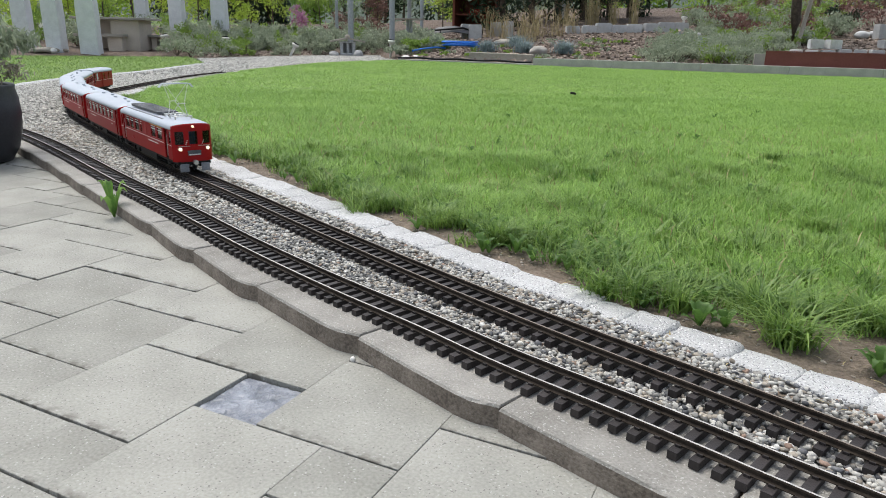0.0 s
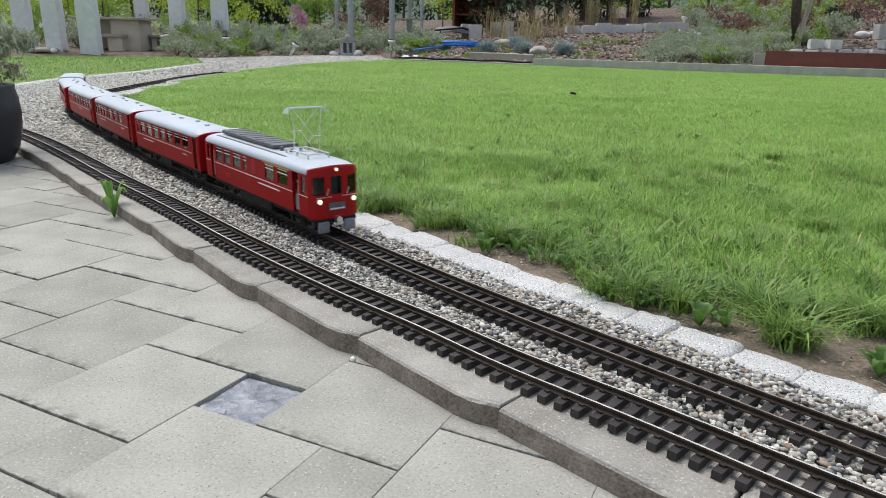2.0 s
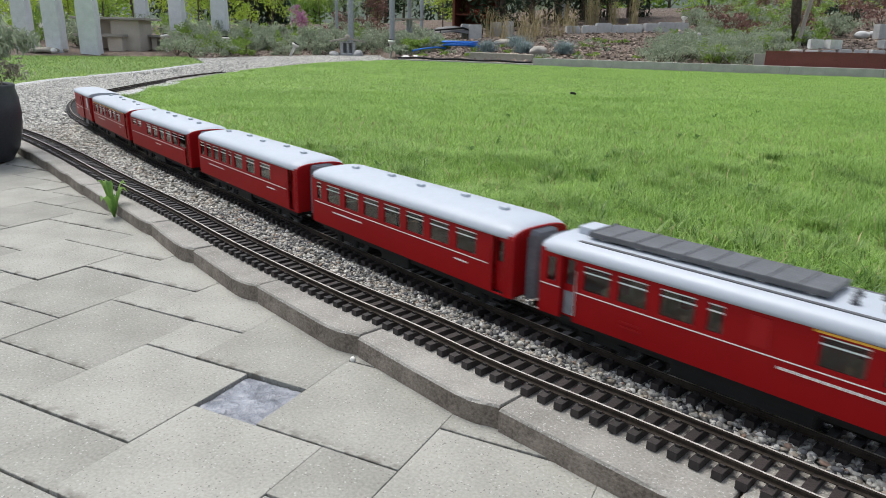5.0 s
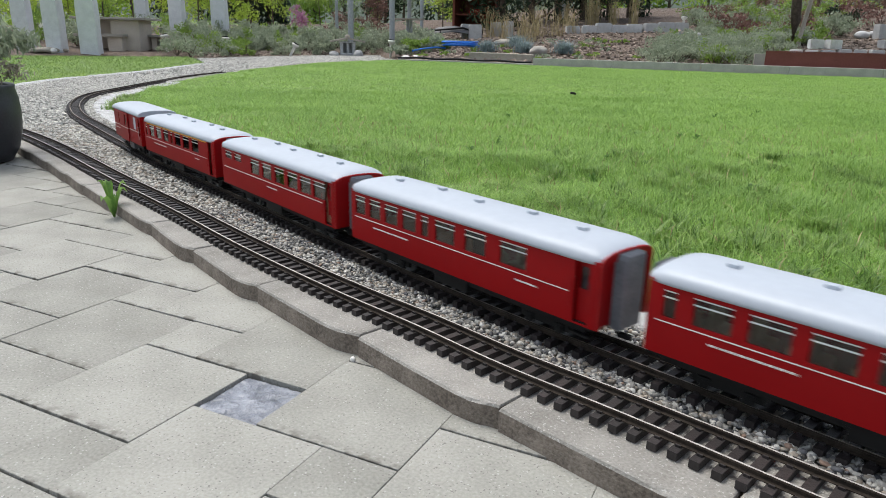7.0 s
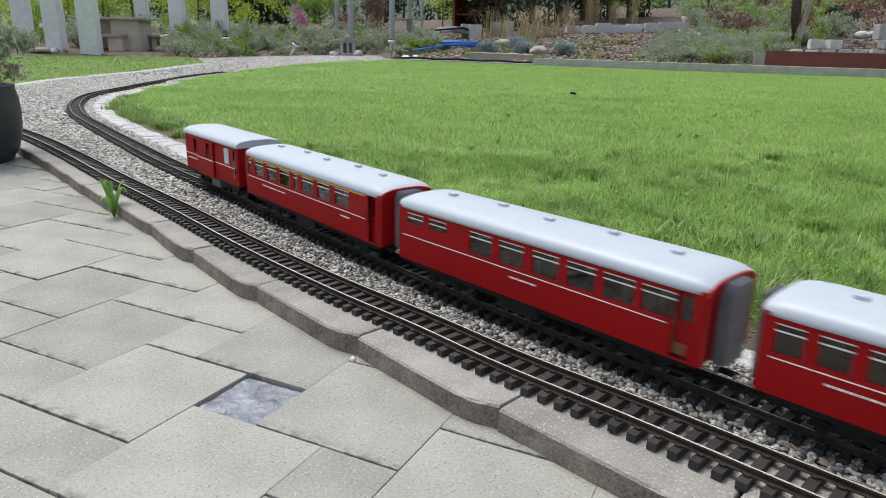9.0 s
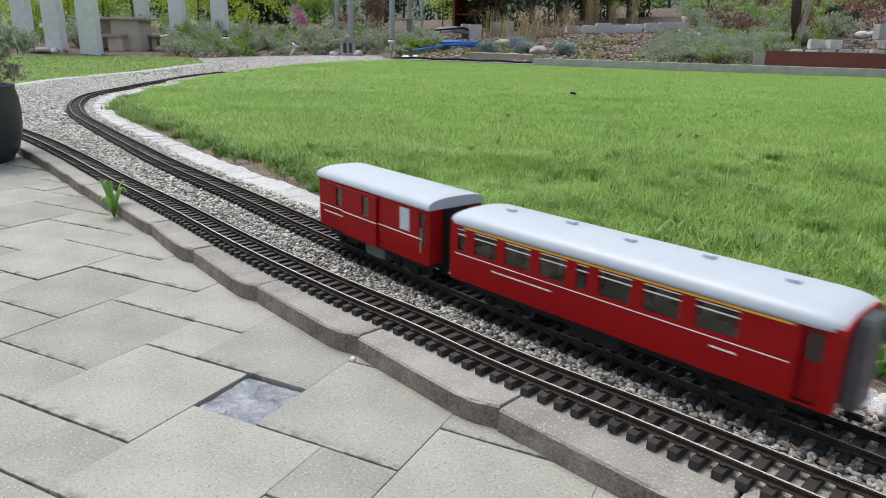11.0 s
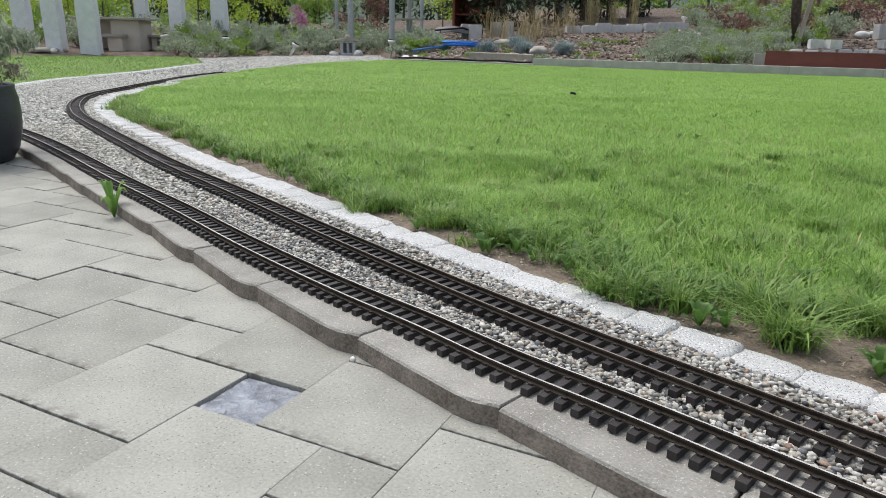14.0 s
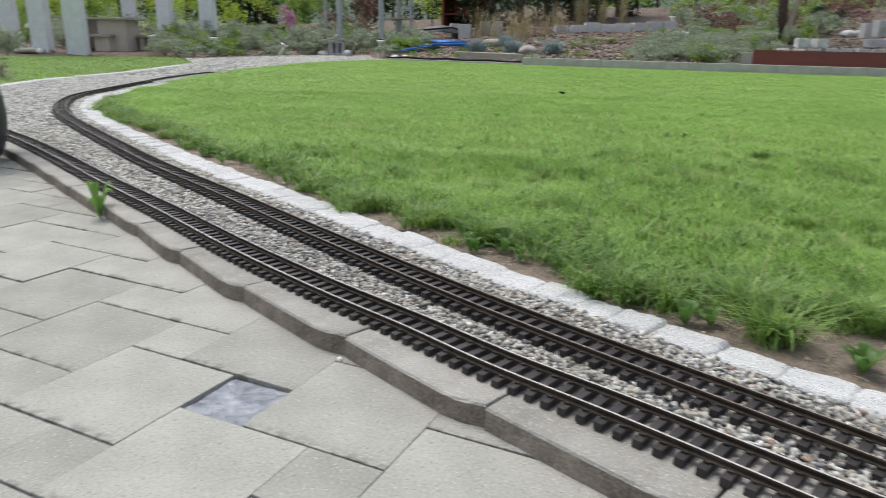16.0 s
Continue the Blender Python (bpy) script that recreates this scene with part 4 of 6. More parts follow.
def coach(label, L, holes, stripe=False, text=(), vents=5):
    root = thing("passenger_coach", Matrix(), label, "train coach", "vehicles of the red train")
    entry = (L / 2 - 0.036, L / 2 - 0.012, Z0 + 0.002, Z1 - 0.005)
    body_shell(root, L, holes + [entry], holes + [entry])
    window_set(root, holes, -1)
    window_set(root, holes, 1)
    for sgn in (-1, 1):
        y = sgn * W
        part("waist_line", bx(-L / 2 + 0.012, L / 2 - 0.045, min(y, y + sgn * 0.0006), max(y, y + sgn * 0.0006), ZL - 0.0007, ZL + 0.0007), "white", root, "thin white waist line")
        # recessed door at the leading end
        bm = bmesh.new()
        yd = sgn * (W - 0.009)
        panel(bm, entry[0] - 0.002, entry[1] + 0.002, entry[2], entry[3], [(entry[0] + 0.004, entry[1] - 0.004, ZA, ZB - 0.003)], yd - 0.001, 0.002)
        door = part("door", bm, "red", root, "recessed red boarding door")
        part("door_pane", bx(entry[0] + 0.004, entry[1] - 0.004, yd - 0.0004, yd + 0.0004, ZA, ZB - 0.003), "pane", door)
        for u in (L / 2 - 0.042, L / 2 - 0.0105):
            part("grab_rail", rod(bmesh.new(), (u, y + sgn * 0.0015, ZL - 0.02), (u, y + sgn * 0.0015, ZL + 0.02), 0.0005, 6), "red_dark", root)
        bm = bmesh.new()
        box(bm, L / 2 - 0.042, L / 2 - 0.010, sgn * (W - 0.010) - 0.004, sgn * (W - 0.010) + 0.004, Z0 - 0.018, Z0 - 0.015)
        part("step", bm, "black", root)
        if stripe:
            part("class_stripe", bx(-L / 2 + 0.03, L / 2 - 0.045, min(y, y + sgn * 0.0006), max(y, y + sgn * 0.0006), Z1 - 0.0085, Z1 - 0.0055), "yellow", root, "yellow first-class stripe")
    for x, w in text:
        lettering(root, x, ZL - 0.012, w, -W)
    end_wall(root, L / 2, 1)
    end_wall(root, -L / 2, -1)
    seats(root, [(a + b) / 2 + 0.02 for a, b, c, d in holes])
    roof(L, root)
    for k in range(vents):
        bm = bmesh.new()
        x = -L / 2 + L * (k + 0.7) / (vents + 0.4)
        box(bm, x - 0.007, x + 0.007, -0.005 + 0.012 * (k % 2), 0.005 + 0.012 * (k % 2), ZR - 0.004, ZR + 0.0045, 0.0012)
        part("roof_vent", bm, "silver", root)
    for x in (-L / 2 + 0.10, L / 2 - 0.10):
        bogie(root, x)
    bm = bmesh.new()
    box(bm, -L / 2 + 0.02, L / 2 - 0.02, -0.046, 0.046, 0.027, Z0 - 0.004)
    part("underframe", bm, "black", root)
    part("battery_box", bx(-0.05, 0.03, -0.050, -0.020, 0.016, Z0 - 0.003, 0.002), "black", root)
    part("air_tank", rod(bmesh.new(), (-0.03, 0.036, 0.026), (0.06, 0.036, 0.026), 0.010, 14), "black", root)
    coupling(root, L / 2, 1)
    coupling(root, -L / 2, -1)
    return root


ZA, ZB = ZL + 0.006, Z1 - 0.010


def luggage_van():
    L = 0.343
    root = thing("luggage_van", Matrix(), "short red luggage van with silver roof and sliding door", "train coach", "vehicles of the red train")
    h = L / 2
    holes = [(-h + 0.062, -h + 0.083, ZA, ZB), (-h + 0.322, -h + 0.338, Z0 + 0.03, ZB)]
    body_shell(root, L, holes, holes)
    window_set(root, holes, -1, False)
    window_set(root, holes, 1, False)
    for sgn in (-1, 1):
        y = sgn * W
        bm = bmesh.new()
        x0, x1 = -h + 0.092, -h + 0.203
        yy = sgn * (W + 0.002)
        # the sliding door stands proud, with its rail and window
        panel(bm, x0, x1, Z0 - 0.001, Z1 - 0.010, [(x0 + 0.066, x0 + 0.088, ZA, ZB - 0.002)], min(yy, yy + sgn * 0.002), 0.002)
        d = part("sliding_door", bm, "red", root, "red sliding door")
        part("door_pane", bx(x0 + 0.066, x0 + 0.088, yy - 0.0004, yy + 0.0004, ZA, ZB - 0.002), "pane", d)
        part("door_rail", bx(x0 - 0.055, x1 + 0.005, min(yy, yy + sgn * 0.003), max(yy, yy + sgn * 0.003), Z1 - 0.009, Z1 - 0.006), "red_dark", root)
        part("notice_panel", bx(-h + 0.270, -h + 0.296, min(y, y + sgn * 0.0008), max(y, y + sgn * 0.0008), ZA, ZB), "frost", root, "pale grey blind panel")
        for a, b in ((-h + 0.004, x0 - 0.001), (x1 + 0.001, h - 0.012)):
            part("waist_line", bx(a, b, min(y, y + sgn * 0.0006), max(y, y + sgn * 0.0006), ZL - 0.0009, ZL + 0.0009), "white", root, "thin white waist line")
        part("door_line", bx(x0, x1, min(yy, yy + sgn * 0.0027), max(yy, yy + sgn * 0.0027), ZL - 0.0009, ZL + 0.0009), "white", root, "thin white line")
        part("grab_rail", rod(bmesh.new(), (h - 0.013, y + sgn * 0.002, Z0 + 0.02), (h - 0.013, y + sgn * 0.002, ZL + 0.02), 0.0007, 6), "metal", root)
    lettering(root, -h + 0.02, ZL - 0.013, 0.085, -W)
    lettering(root, h - 0.13, ZL - 0.022, 0.030, -W, 2, 0.002, "faint bars of lettering", "red_dark")
    end_wall(root, h, 1, False)
    part("gangway", bx(h, h + 0.008, -0.024, 0.024, Z0, Z1 - 0.004, 0.001), "black", root, "black gangway frame")
    bm = bmesh.new()
    box(bm, -h, -h + 0.003, -W + 0.0035, W - 0.0035, Z0, Z1 + 0.004)
    part("end_wall", bm, "red_dark", root)
    part("roof", bmesh_roof_flat(L), "silver", root)
    for x in (-0.095, 0.095):
        bogie(root, x)
    part("underframe", bx(-h + 0.02, h - 0.02, -0.046, 0.046, 0.027, Z0 - 0.004), "black", root)
    part("step_board", bx(-h + 0.06, -h + 0.15, -0.052, -0.042, 0.014, 0.017), "black", root)
    part("battery_box", bx(-0.02, 0.04, -0.050, -0.020, 0.014, Z0 - 0.003, 0.002), "grey_dark", root)
    bm = bmesh.new()
    for y in (-0.03, 0.03):
        rod(bm, (-h - 0.004, y, Z0 + 0.008), (-h, y, Z0 + 0.008), 0.004, 12)
    part("tail_lamp", bm, "metal", root)
    coupling(root, h, 1)
    coupling(root, -h, -1)
    return root


def bmesh_roof_flat(L):
    """A plain barrel roof with a small overhang and softly rounded ends."""
    bm = bmesh.new()
    rows = []
    h = L / 2 + 0.006
    for x, k in ((-h, 0.86), (-h + 0.004, 0.95), (-h + 0.02, 1), (h - 0.02, 1), (h - 0.004, 0.95), (h, 0.86)):
        pr = [(-(W + 0.003), -0.003)] + [(-a, b) for a, b in roof_profile(k)] + [(W + 0.003, -0.003)]
        rows.append([bm.verts.new((x, y, Z1 + z)) for y, z in pr])
    for a, b in zip(rows, rows[1:]):
        for i in range(len(a) - 1):
            bm.faces.new((a[i], a[i + 1], b[i + 1], b[i])).smooth = True
        bm.faces.new((a[0], b[0], b[-1], a[-1]))
    bm.faces.new(rows[0])
    bm.faces.new(rows[-1][::-1])
    return bm


def railcar():
    L = 0.577
    h = L / 2
    root = thing("railcar", Matrix(), "red electric railcar with silver roof, lit headlamps and raised pantograph", "railcar", "vehicles of the red train")
    r0 = -h   # rear end
    spans = [(0.072, 0.112), (0.124, 0.164), (0.182, 0.226), (0.242, 0.260), (0.362, 0.406), (0.424, 0.472)]
    holes = [(r0 + a, r0 + b, ZA, ZB) for a, b in spans]
    doors = [(r0 + 0.036, r0 + 0.058, Z0, Z1 - 0.006), (r0 + 0.494, r0 + 0.520, Z0, Z1 - 0.006)]
    cabs = [(r0 + 0.012, r0 + 0.027, ZA, ZB), (r0 + 0.533, r0 + 0.552, ZA - 0.002, ZB)]
    nose = h - 0.016     # the sides end where the rounded front begins
    for sgn in (-1, 1):
        bm = bmesh.new()
        panel(bm, -h, nose, Z0, Z1, holes + doors + cabs, -W if sgn < 0 else W - 0.003, 0.003)
        for v in bm.verts:
            if v.co.z < Z0 + 0.004:
                v.co.y *= 0.985
        part("side_wall", bm, "red", root)
        y = sgn * (W - 0.0075)
        for a, b, c, d in doors:
            bm = bmesh.new()
            panel(bm, a - 0.002, b + 0.002, c, d, [(a + 0.004, b - 0.004, ZA, ZB)], y - 0.001, 0.002)
            dr = part("door", bm, "red", root, "recessed red door")
            # grey plate paints the step's reflection into the lower door
            part("step_reflection", bx(a + 0.003, b - 0.003, min(y, y + sgn * 0.0018), max(y, y + sgn * 0.0018), Z0 + 0.006, ZL - 0.004), "bellows", dr, "grey plate standing for the step's reflection")
            part("door_pane", bx(a + 0.004, b - 0.004, y - 0.0004, y + 0.0004, ZA, ZB), "pane", dr)
            part("grab_rail", rod(bmesh.new(), (b + 0.003, sgn * (W + 0.0015), Z0 + 0.01), (b + 0.003, sgn * (W + 0.0015), ZB - 0.01), 0.0007, 6), "metal", root)
            part("step", bx(a, b, sgn * (W - 0.008) - 0.005, sgn * (W - 0.008) + 0.005, Z0 - 0.016, Z0 - 0.013), "black", root)
        yy = sgn * W
        for a, b in ((r0 + 0.002, r0 + 0.034), (r0 + 0.060, r0 + 0.492), (r0 + 0.522, nose)):
            part("waist_line", bx(a, b, min(yy, yy + sgn * 0.0006), max(yy, yy + sgn * 0.0006), ZL - 0.0007, ZL + 0.0007), "white", root, "thin white waist line")
        part("class_stripe", bx(r0 + 0.354, r0 + 0.480, min(yy, yy + sgn * 0.0006), max(yy, yy + sgn * 0.0006), ZB + 0.002, ZB + 0.0046), "yellow", root, "yellow first-class stripe")
        # lighter red carries this side panel's red-pink reflection in its colour
        part("sheen_panel", bx(r0 + 0.290, r0 + 0.312, min(yy, yy + sgn * 0.0008), max(yy, yy + sgn * 0.0008), ZA, ZB), "red_dark", root, "side panel, its red-pink reflection put into a lighter red")
    window_set(root, holes, -1)
    window_set(root, holes, 1)
    window_set(root, cabs, -1, False)
    window_set(root, cabs, 1, False)
    lettering(root, r0 + 0.325, ZL - 0.011, 0.105, -W, 1, 0.003)
    lettering(root, r0 + 0.13, ZL - 0.020, 0.03, -W, 2, 0.0025, "faint bars of lettering", "red_dark")
    part("floor", bx(-h + 0.004, nose, -W + 0.004, W - 0.004, Z0 - 0.004, Z0 + 0.003), "black", root)
    part("partition", bx(r0 + 0.527, r0 + 0.529, -W + 0.0035, W - 0.0035, Z0 + 0.003, Z1), "black", root)
    seats(root, [r0 + 0.10, r0 + 0.15, r0 + 0.21, r0 + 0.39, r0 + 0.45])
    end_wall(root, -h, -1)

    # rounded front: a wall bent in plan, with three windows
    n = 48
    half = W + 0.010

    def bend(t):
        """Plan place along the front, t from -1 to 1."""
        a = abs(t)
        if a < 0.34:
            return nose + 0.016, t * half * 1.0
        k = (a - 0.34) / 0.66
        return nose + 0.016 - 0.016 * k ** 2.4 * 1.0, math.copysign(min(W, half * a * (1 - 0.147 * k)), t)
    zc = [Z0 - 0.004, Z0 + 0.018, ZL - 0.002, ZL + 0.004, ZB + 0.001, Z1 - 0.002, Z1 + 0.006, Z1 + 0.014, Z1 + 0.021, ZR + 0.001]
    wins = [(-0.84, -0.41), (-0.18, 0.18), (0.41, 0.84)]
    ts = sorted({*np.round(np.linspace(-1, 1, n + 1), 3), *(w for ww in wins for w in ww)})
    bm, panes = bmesh.new(), [bmesh.new() for w in wins]
    for t0, t1 in zip(ts, ts[1:]):
        for z0, z1 in zip(zc, zc[1:]):
            at = [q for q, (a, b) in enumerate(wins) if a <= (t0 + t1) / 2 <= b]
            is_win = z0 >= ZL + 0.003 and z1 <= ZB + 0.003 and bool(at)
            c = []
            for t, z in ((t0, z0), (t1, z0), (t1, z1), (t0, z1)):
                x, y = bend(t)
                lim = Z1 + (ZR - Z1) * 0.73 * max(0, 1 - (abs(y) / (W + 0.002)) ** 2.667) ** 0.4
                c.append((x - (0.0025 if is_win else 0) - 0.08 * max(0, z - ZB), y, min(z, max(lim, Z1 - 0.002))))
            tgt = panes[at[0]] if is_win else bm
            if len({tuple(np.round(p, 6)) for p in c}) >= 3:
                tgt.faces.new([tgt.verts.new(p) for p in c])
    for b in (bm, *panes):
        bmesh.ops.remove_doubles(b, verts=b.verts, dist=1e-5)
        for f in b.faces:
            f.smooth = True
    front = part("front_wall", bm, "red_dark", root, "bright red rounded front")
    for q in panes:
        part("front_window", q, "pane", front, "smoked front window")
    part("cab_back", bx(nose - 0.012, nose - 0.010, -0.012, 0.012, ZL, ZB), "blue_seat", root, "blue cab door panel")
    fx = nose + 0.016
    for y, z, r in ((-0.040, Z0 + 0.034, 0.0057), (0.040, Z0 + 0.034, 0.0057), (0.0, Z1 + 0.005, 0.0038)):
        k = bend(y / half)[0] if abs(y) > 0.001 else fx - 0.002
        hl = part("headlamp", rod(bmesh.new(), (k - 0.004, y, z), (k + 0.004, y, z), r, 20), "metal", root, "round chrome headlamp")
        part("lens", rod(bmesh.new(), (k + 0.004, y, z), (k + 0.0052, y, z), r * 0.86, 20), "lamp_lit", hl, "warm white lit lens")
    bm = bmesh.new()
    box(bm, fx, fx + 0.004, -0.019, 0.019, Z0 + 0.014, Z0 + 0.029, 0.001)
    gp = part("front_plate", bm, "grey_dark", root, "grey front connector plate")
    part("plate_bar", bx(fx + 0.004, fx + 0.005, -0.017, 0.017, Z0 + 0.0155, Z0 + 0.0185), "white", gp)
    for u, w in ((-0.046, -0.012), (0.012, 0.046)):
        part("front_rail", rod(bmesh.new(), (fx + 0.001, u, ZL - 0.001), (fx + 0.001, w, ZL - 0.001), 0.0008, 6), "metal", root, "thin chrome handrail")
    for y in (-0.024, 0.0, 0.024):
        part("wiper", rod(bmesh.new(), (fx + 0.0015, y, ZL + 0.003), (fx + 0.0015, y + 0.006, ZL + 0.016), 0.0006, 5), "white" if y else "black", root)
    # snow plough and buffer beam
    part("buffer_beam", bx(nose - 0.01, fx - 0.002, -0.048, 0.048, Z0 - 0.014, Z0 - 0.004, 0.002), "black", root)
    for sgn in (-1, 1):
        bm = bmesh.new()
        box(bm, fx - 0.004, fx + 0.002, sgn * 0.031 - 0.013, sgn * 0.031 + 0.013, 0.006, 0.030, 0.003)
        part("plough_blade", bm, "bellows", root, "grey steel plough blade")
    part("buffer", rod(bmesh.new(), (fx, 0, Z0 - 0.006), (fx + 0.012, 0, Z0 - 0.006), 0.007, 16), "metal", root)
    rf = roof(L - 0.010, root, False, True)
    rf.location.x = -0.004
    # roof gear
    bm = bmesh.new()
    box(bm, r0 + 0.055, r0 + 0.355, -0.031, 0.031, ZR + 0.002, ZR + 0.0095, 0.0015)
    for k in range(9):
        box(bm, r0 + 0.058 + 0.033 * k, r0 + 0.060 + 0.033 * k, -0.0315, 0.0315, ZR + 0.009, ZR + 0.0106)
    res = part("resistor_box", bm, "grey_dark", root, "dark grey ribbed brake resistor box")
    for k in range(6):
        for y in (-0.022, 0.022):
            part("mounting_foot", bx(r0 + 0.07 + 0.052 * k, r0 + 0.078 + 0.052 * k, y - 0.003, y + 0.003, ZR - 0.006, ZR + 0.0035), "metal", res)
    part("roof_hatch", bx(r0 + 0.030, r0 + 0.056, -0.018, 0.018, ZR - 0.003, ZR + 0.010, 0.002), "silver", root)
    for sgn in (-1, 1):
        bm = bmesh.new()
        box(bm, r0 + 0.050, r0 + 0.440, sgn * 0.040 - 0.004, sgn * 0.040 + 0.004, ZR - 0.0045, ZR - 0.0025)
        rail = part("walkway", bm, "grey_dark", root, "dark roof walkway board")
        for k in range(8):
            part("walkway_foot", bx(r0 + 0.06 + 0.052 * k, r0 + 0.064 + 0.052 * k, sgn * 0.040 - 0.003, sgn * 0.040 + 0.003, ZR - 0.014, ZR - 0.0045), "grey_dark", rail)
    for x, y, zz in ((0.375, -0.020, 0.012), (0.395, 0.016, 0.012), (0.405, -0.012, 0.010), (0.37, 0.010, 0.010)):
        bm = lathe(bmesh.new(), [(0.004, 0), (0.005, 0.003), (0.003, 0.004), (0.005, 0.006), (0.003, 0.007), (0.004, zz)], 12)
        ins = part("insulator", bm, "grey_dark", root)
        ins.location = (r0 + x, y, ZR - 0.003)
    # pantograph
    px = r0 + 0.455
    pan = part("pantograph", bmesh.new(), "metal", root, "raised silver diamond pantograph")
    bm = bmesh.new()
    for y in (-0.026, 0.026):
        rod(bm, (px - 0.050, y, ZR + 0.008), (px + 0.050, y, ZR + 0.008), 0.0014, 6)
    for x in (-0.050, 0.0, 0.050):
        rod(bm, (px + x, -0.026, ZR + 0.008), (px + x, 0.026, ZR + 0.008), 0.0014, 6)
        for y in (-0.024, 0.024):
            rod(bm, (px + x, y, ZR - 0.008), (px + x, y, ZR + 0.008), 0.0022, 8)
    part("base_frame", bm, "metal", pan)
    kz, tz = ZR + 0.046, ZR + 0.100
    for sx in (-1, 1):
        bm = bmesh.new()
        for y in (-1, 1):
            rod(bm, (px + sx * 0.012, y * 0.024, ZR + 0.009), (px + sx * 0.044, y * 0.007, kz), 0.0010, 6)
        rod(bm, (px + sx * 0.044, -0.012, kz), (px + sx * 0.044, 0.012, kz), 0.0010, 6)
        part("lower_arm", bm, "metal", pan)
    for sx in (-1, 1):
        for y in (-1, 1):
            part("upper_arm", rod(bmesh.new(), (px + sx * 0.044, y * 0.007, kz), (px + sx * 0.006, y * 0.034, tz), 0.0007, 6), "metal", pan)
    bm = bmesh.new()
    for x in (-0.006, 0.006):
        tube(bm, [(px + x, -0.050, tz - 0.010), (px + x, -0.043, tz - 0.001), (px + x, -0.036, tz + 0.001), (px + x, 0.036, tz + 0.001), (px + x, 0.043, tz - 0.001), (px + x, 0.050, tz - 0.010)], 0.0016, 6)
    part("contact_strip", bm, "frost", pan)
    for x in (-h + 0.10, h - 0.10):
        bogie(root, x)
    part("underframe", bx(-h + 0.03, nose - 0.01, -0.046, 0.046, 0.027, Z0 - 0.004), "black", root)
    part("equipment_box", bx(-0.09, 0.08, -0.050, 0.050, 0.014, Z0 - 0.003, 0.002), "black", root)
    coupling(root, -h, -1)
    return root


def spans(L, items, z0=ZA, z1=ZB):
    """Window openings from distances along a coach measured from its trailing end."""
    return [(-L / 2 + a, -L / 2 + b, z0, z1) for a, b in items]


LA = LB = LD = 0.560
LC = 0.553
big_seven = [(0.020, 0.036)] + [(0.058 + 0.064 * k, 0.104 + 0.064 * k) for k in range(7)]
TRAIN = []
TRAIN.append((railcar(), 0.0, 0.577))
TRAIN.append((coach("red passenger coach with silver roof and wide windows", LA, spans(LA, big_seven), text=((-0.20, 0.10), (0.16, 0.03))), 0.628, LA))
TRAIN.append((coach("red passenger coach with narrow and wide windows", LB, spans(LB, [(0.014, 0.044), (0.058, 0.090), (0.104, 0.140), (0.154, 0.190), (0.205, 0.222), (0.240, 0.286), (0.310, 0.356), (0.386, 0.438)]), text=((-0.21, 0.10), (0.14, 0.04))), 1.257, LB))
TRAIN.append((coach("red passenger coach with two short windows at one end", LC, [(-LC / 2 + a, -LC / 2 + b, ZA + (0.016 if i < 2 else 0), ZB) for i, (a, b) in enumerate([(0.024, 0.062), (0.078, 0.118), (0.172, 0.218), (0.234, 0.280), (0.298, 0.343), (0.358, 0.404), (0.416, 0.462), (0.472, 0.518)])], text=((-0.02, 0.05),)), 1.880, LC))
TRAIN.append((coach("red first-class passenger coach with yellow stripe", LD, spans(LD, [(0.016, 0.032), (0.052, 0.096), (0.114, 0.160), (0.178, 0.222), (0.240, 0.257), (0.275, 0.322), (0.340, 0.388), (0.408, 0.458)]), True, text=((-0.19, 0.11), (0.15, 0.03))), 2.492, LD))
# the luggage van stands a little taller than the coaches
Z1, ZR = 0.1375, 0.1555
ZB = Z1 - 0.010
TRAIN.append((luggage_van(), 3.110, 0.343))


# ---- garden: planting ----
def zl(x, y):
    return float(land(np.array([x]), np.array([y]))[0])


def leaf_cloud(name, c, mat, parent, leaf, n, seed, up=0.3, clumps=9, long=1.6):
    """A crown of many small leaves gathered in uneven clumps; c holds half sizes."""
    g = np.random.default_rng(seed)
    cen = g.normal(0, 0.48, (clumps, 3))
    cen = cen / np.maximum(1, np.linalg.norm(cen, axis=1))[:, None]
    own = g.integers(0, clumps, n)
    d = g.normal(0, 1, (n, 3))
    d /= np.linalg.norm(d, axis=1)[:, None]
    p = cen[own] + d * (g.uniform(0, 1, n) ** 0.45)[:, None] * g.uniform(0.28, 0.5, clumps)[own][:, None]
    p = p * np.array(c)
    a = g.normal(0, 1, (n, 3)) + np.array([0, 0, up])
    a /= np.linalg.norm(a, axis=1)[:, None]
    b = np.cross(a, g.normal(0, 1, (n, 3)))
    b /= np.linalg.norm(b, axis=1)[:, None] + 1e-9
    s = leaf * g.uniform(0.6, 1.3, n)[:, None]
    v = np.stack([p - a * s * long, p - b * s * 0.5, p + a * s * long, p + b * s * 0.5], 1).reshape(-1, 3)
    k = np.arange(n)[:, None] * 4 + np.arange(4)
    me = bpy.data.meshes.new(name)
    me.vertices.add(n * 4)
    me.vertices.foreach_set("co", v.ravel())
    me.loops.add(n * 4)
    me.loops.foreach_set("vertex_index", k.ravel())
    me.polygons.add(n)
    me.polygons.foreach_set("loop_start", np.arange(n) * 4)
    me.update(calc_edges=True)
    me.materials.append(M[mat])
    ob = new(name, me)
    ob.parent = parent
    return ob


SEED = [100]


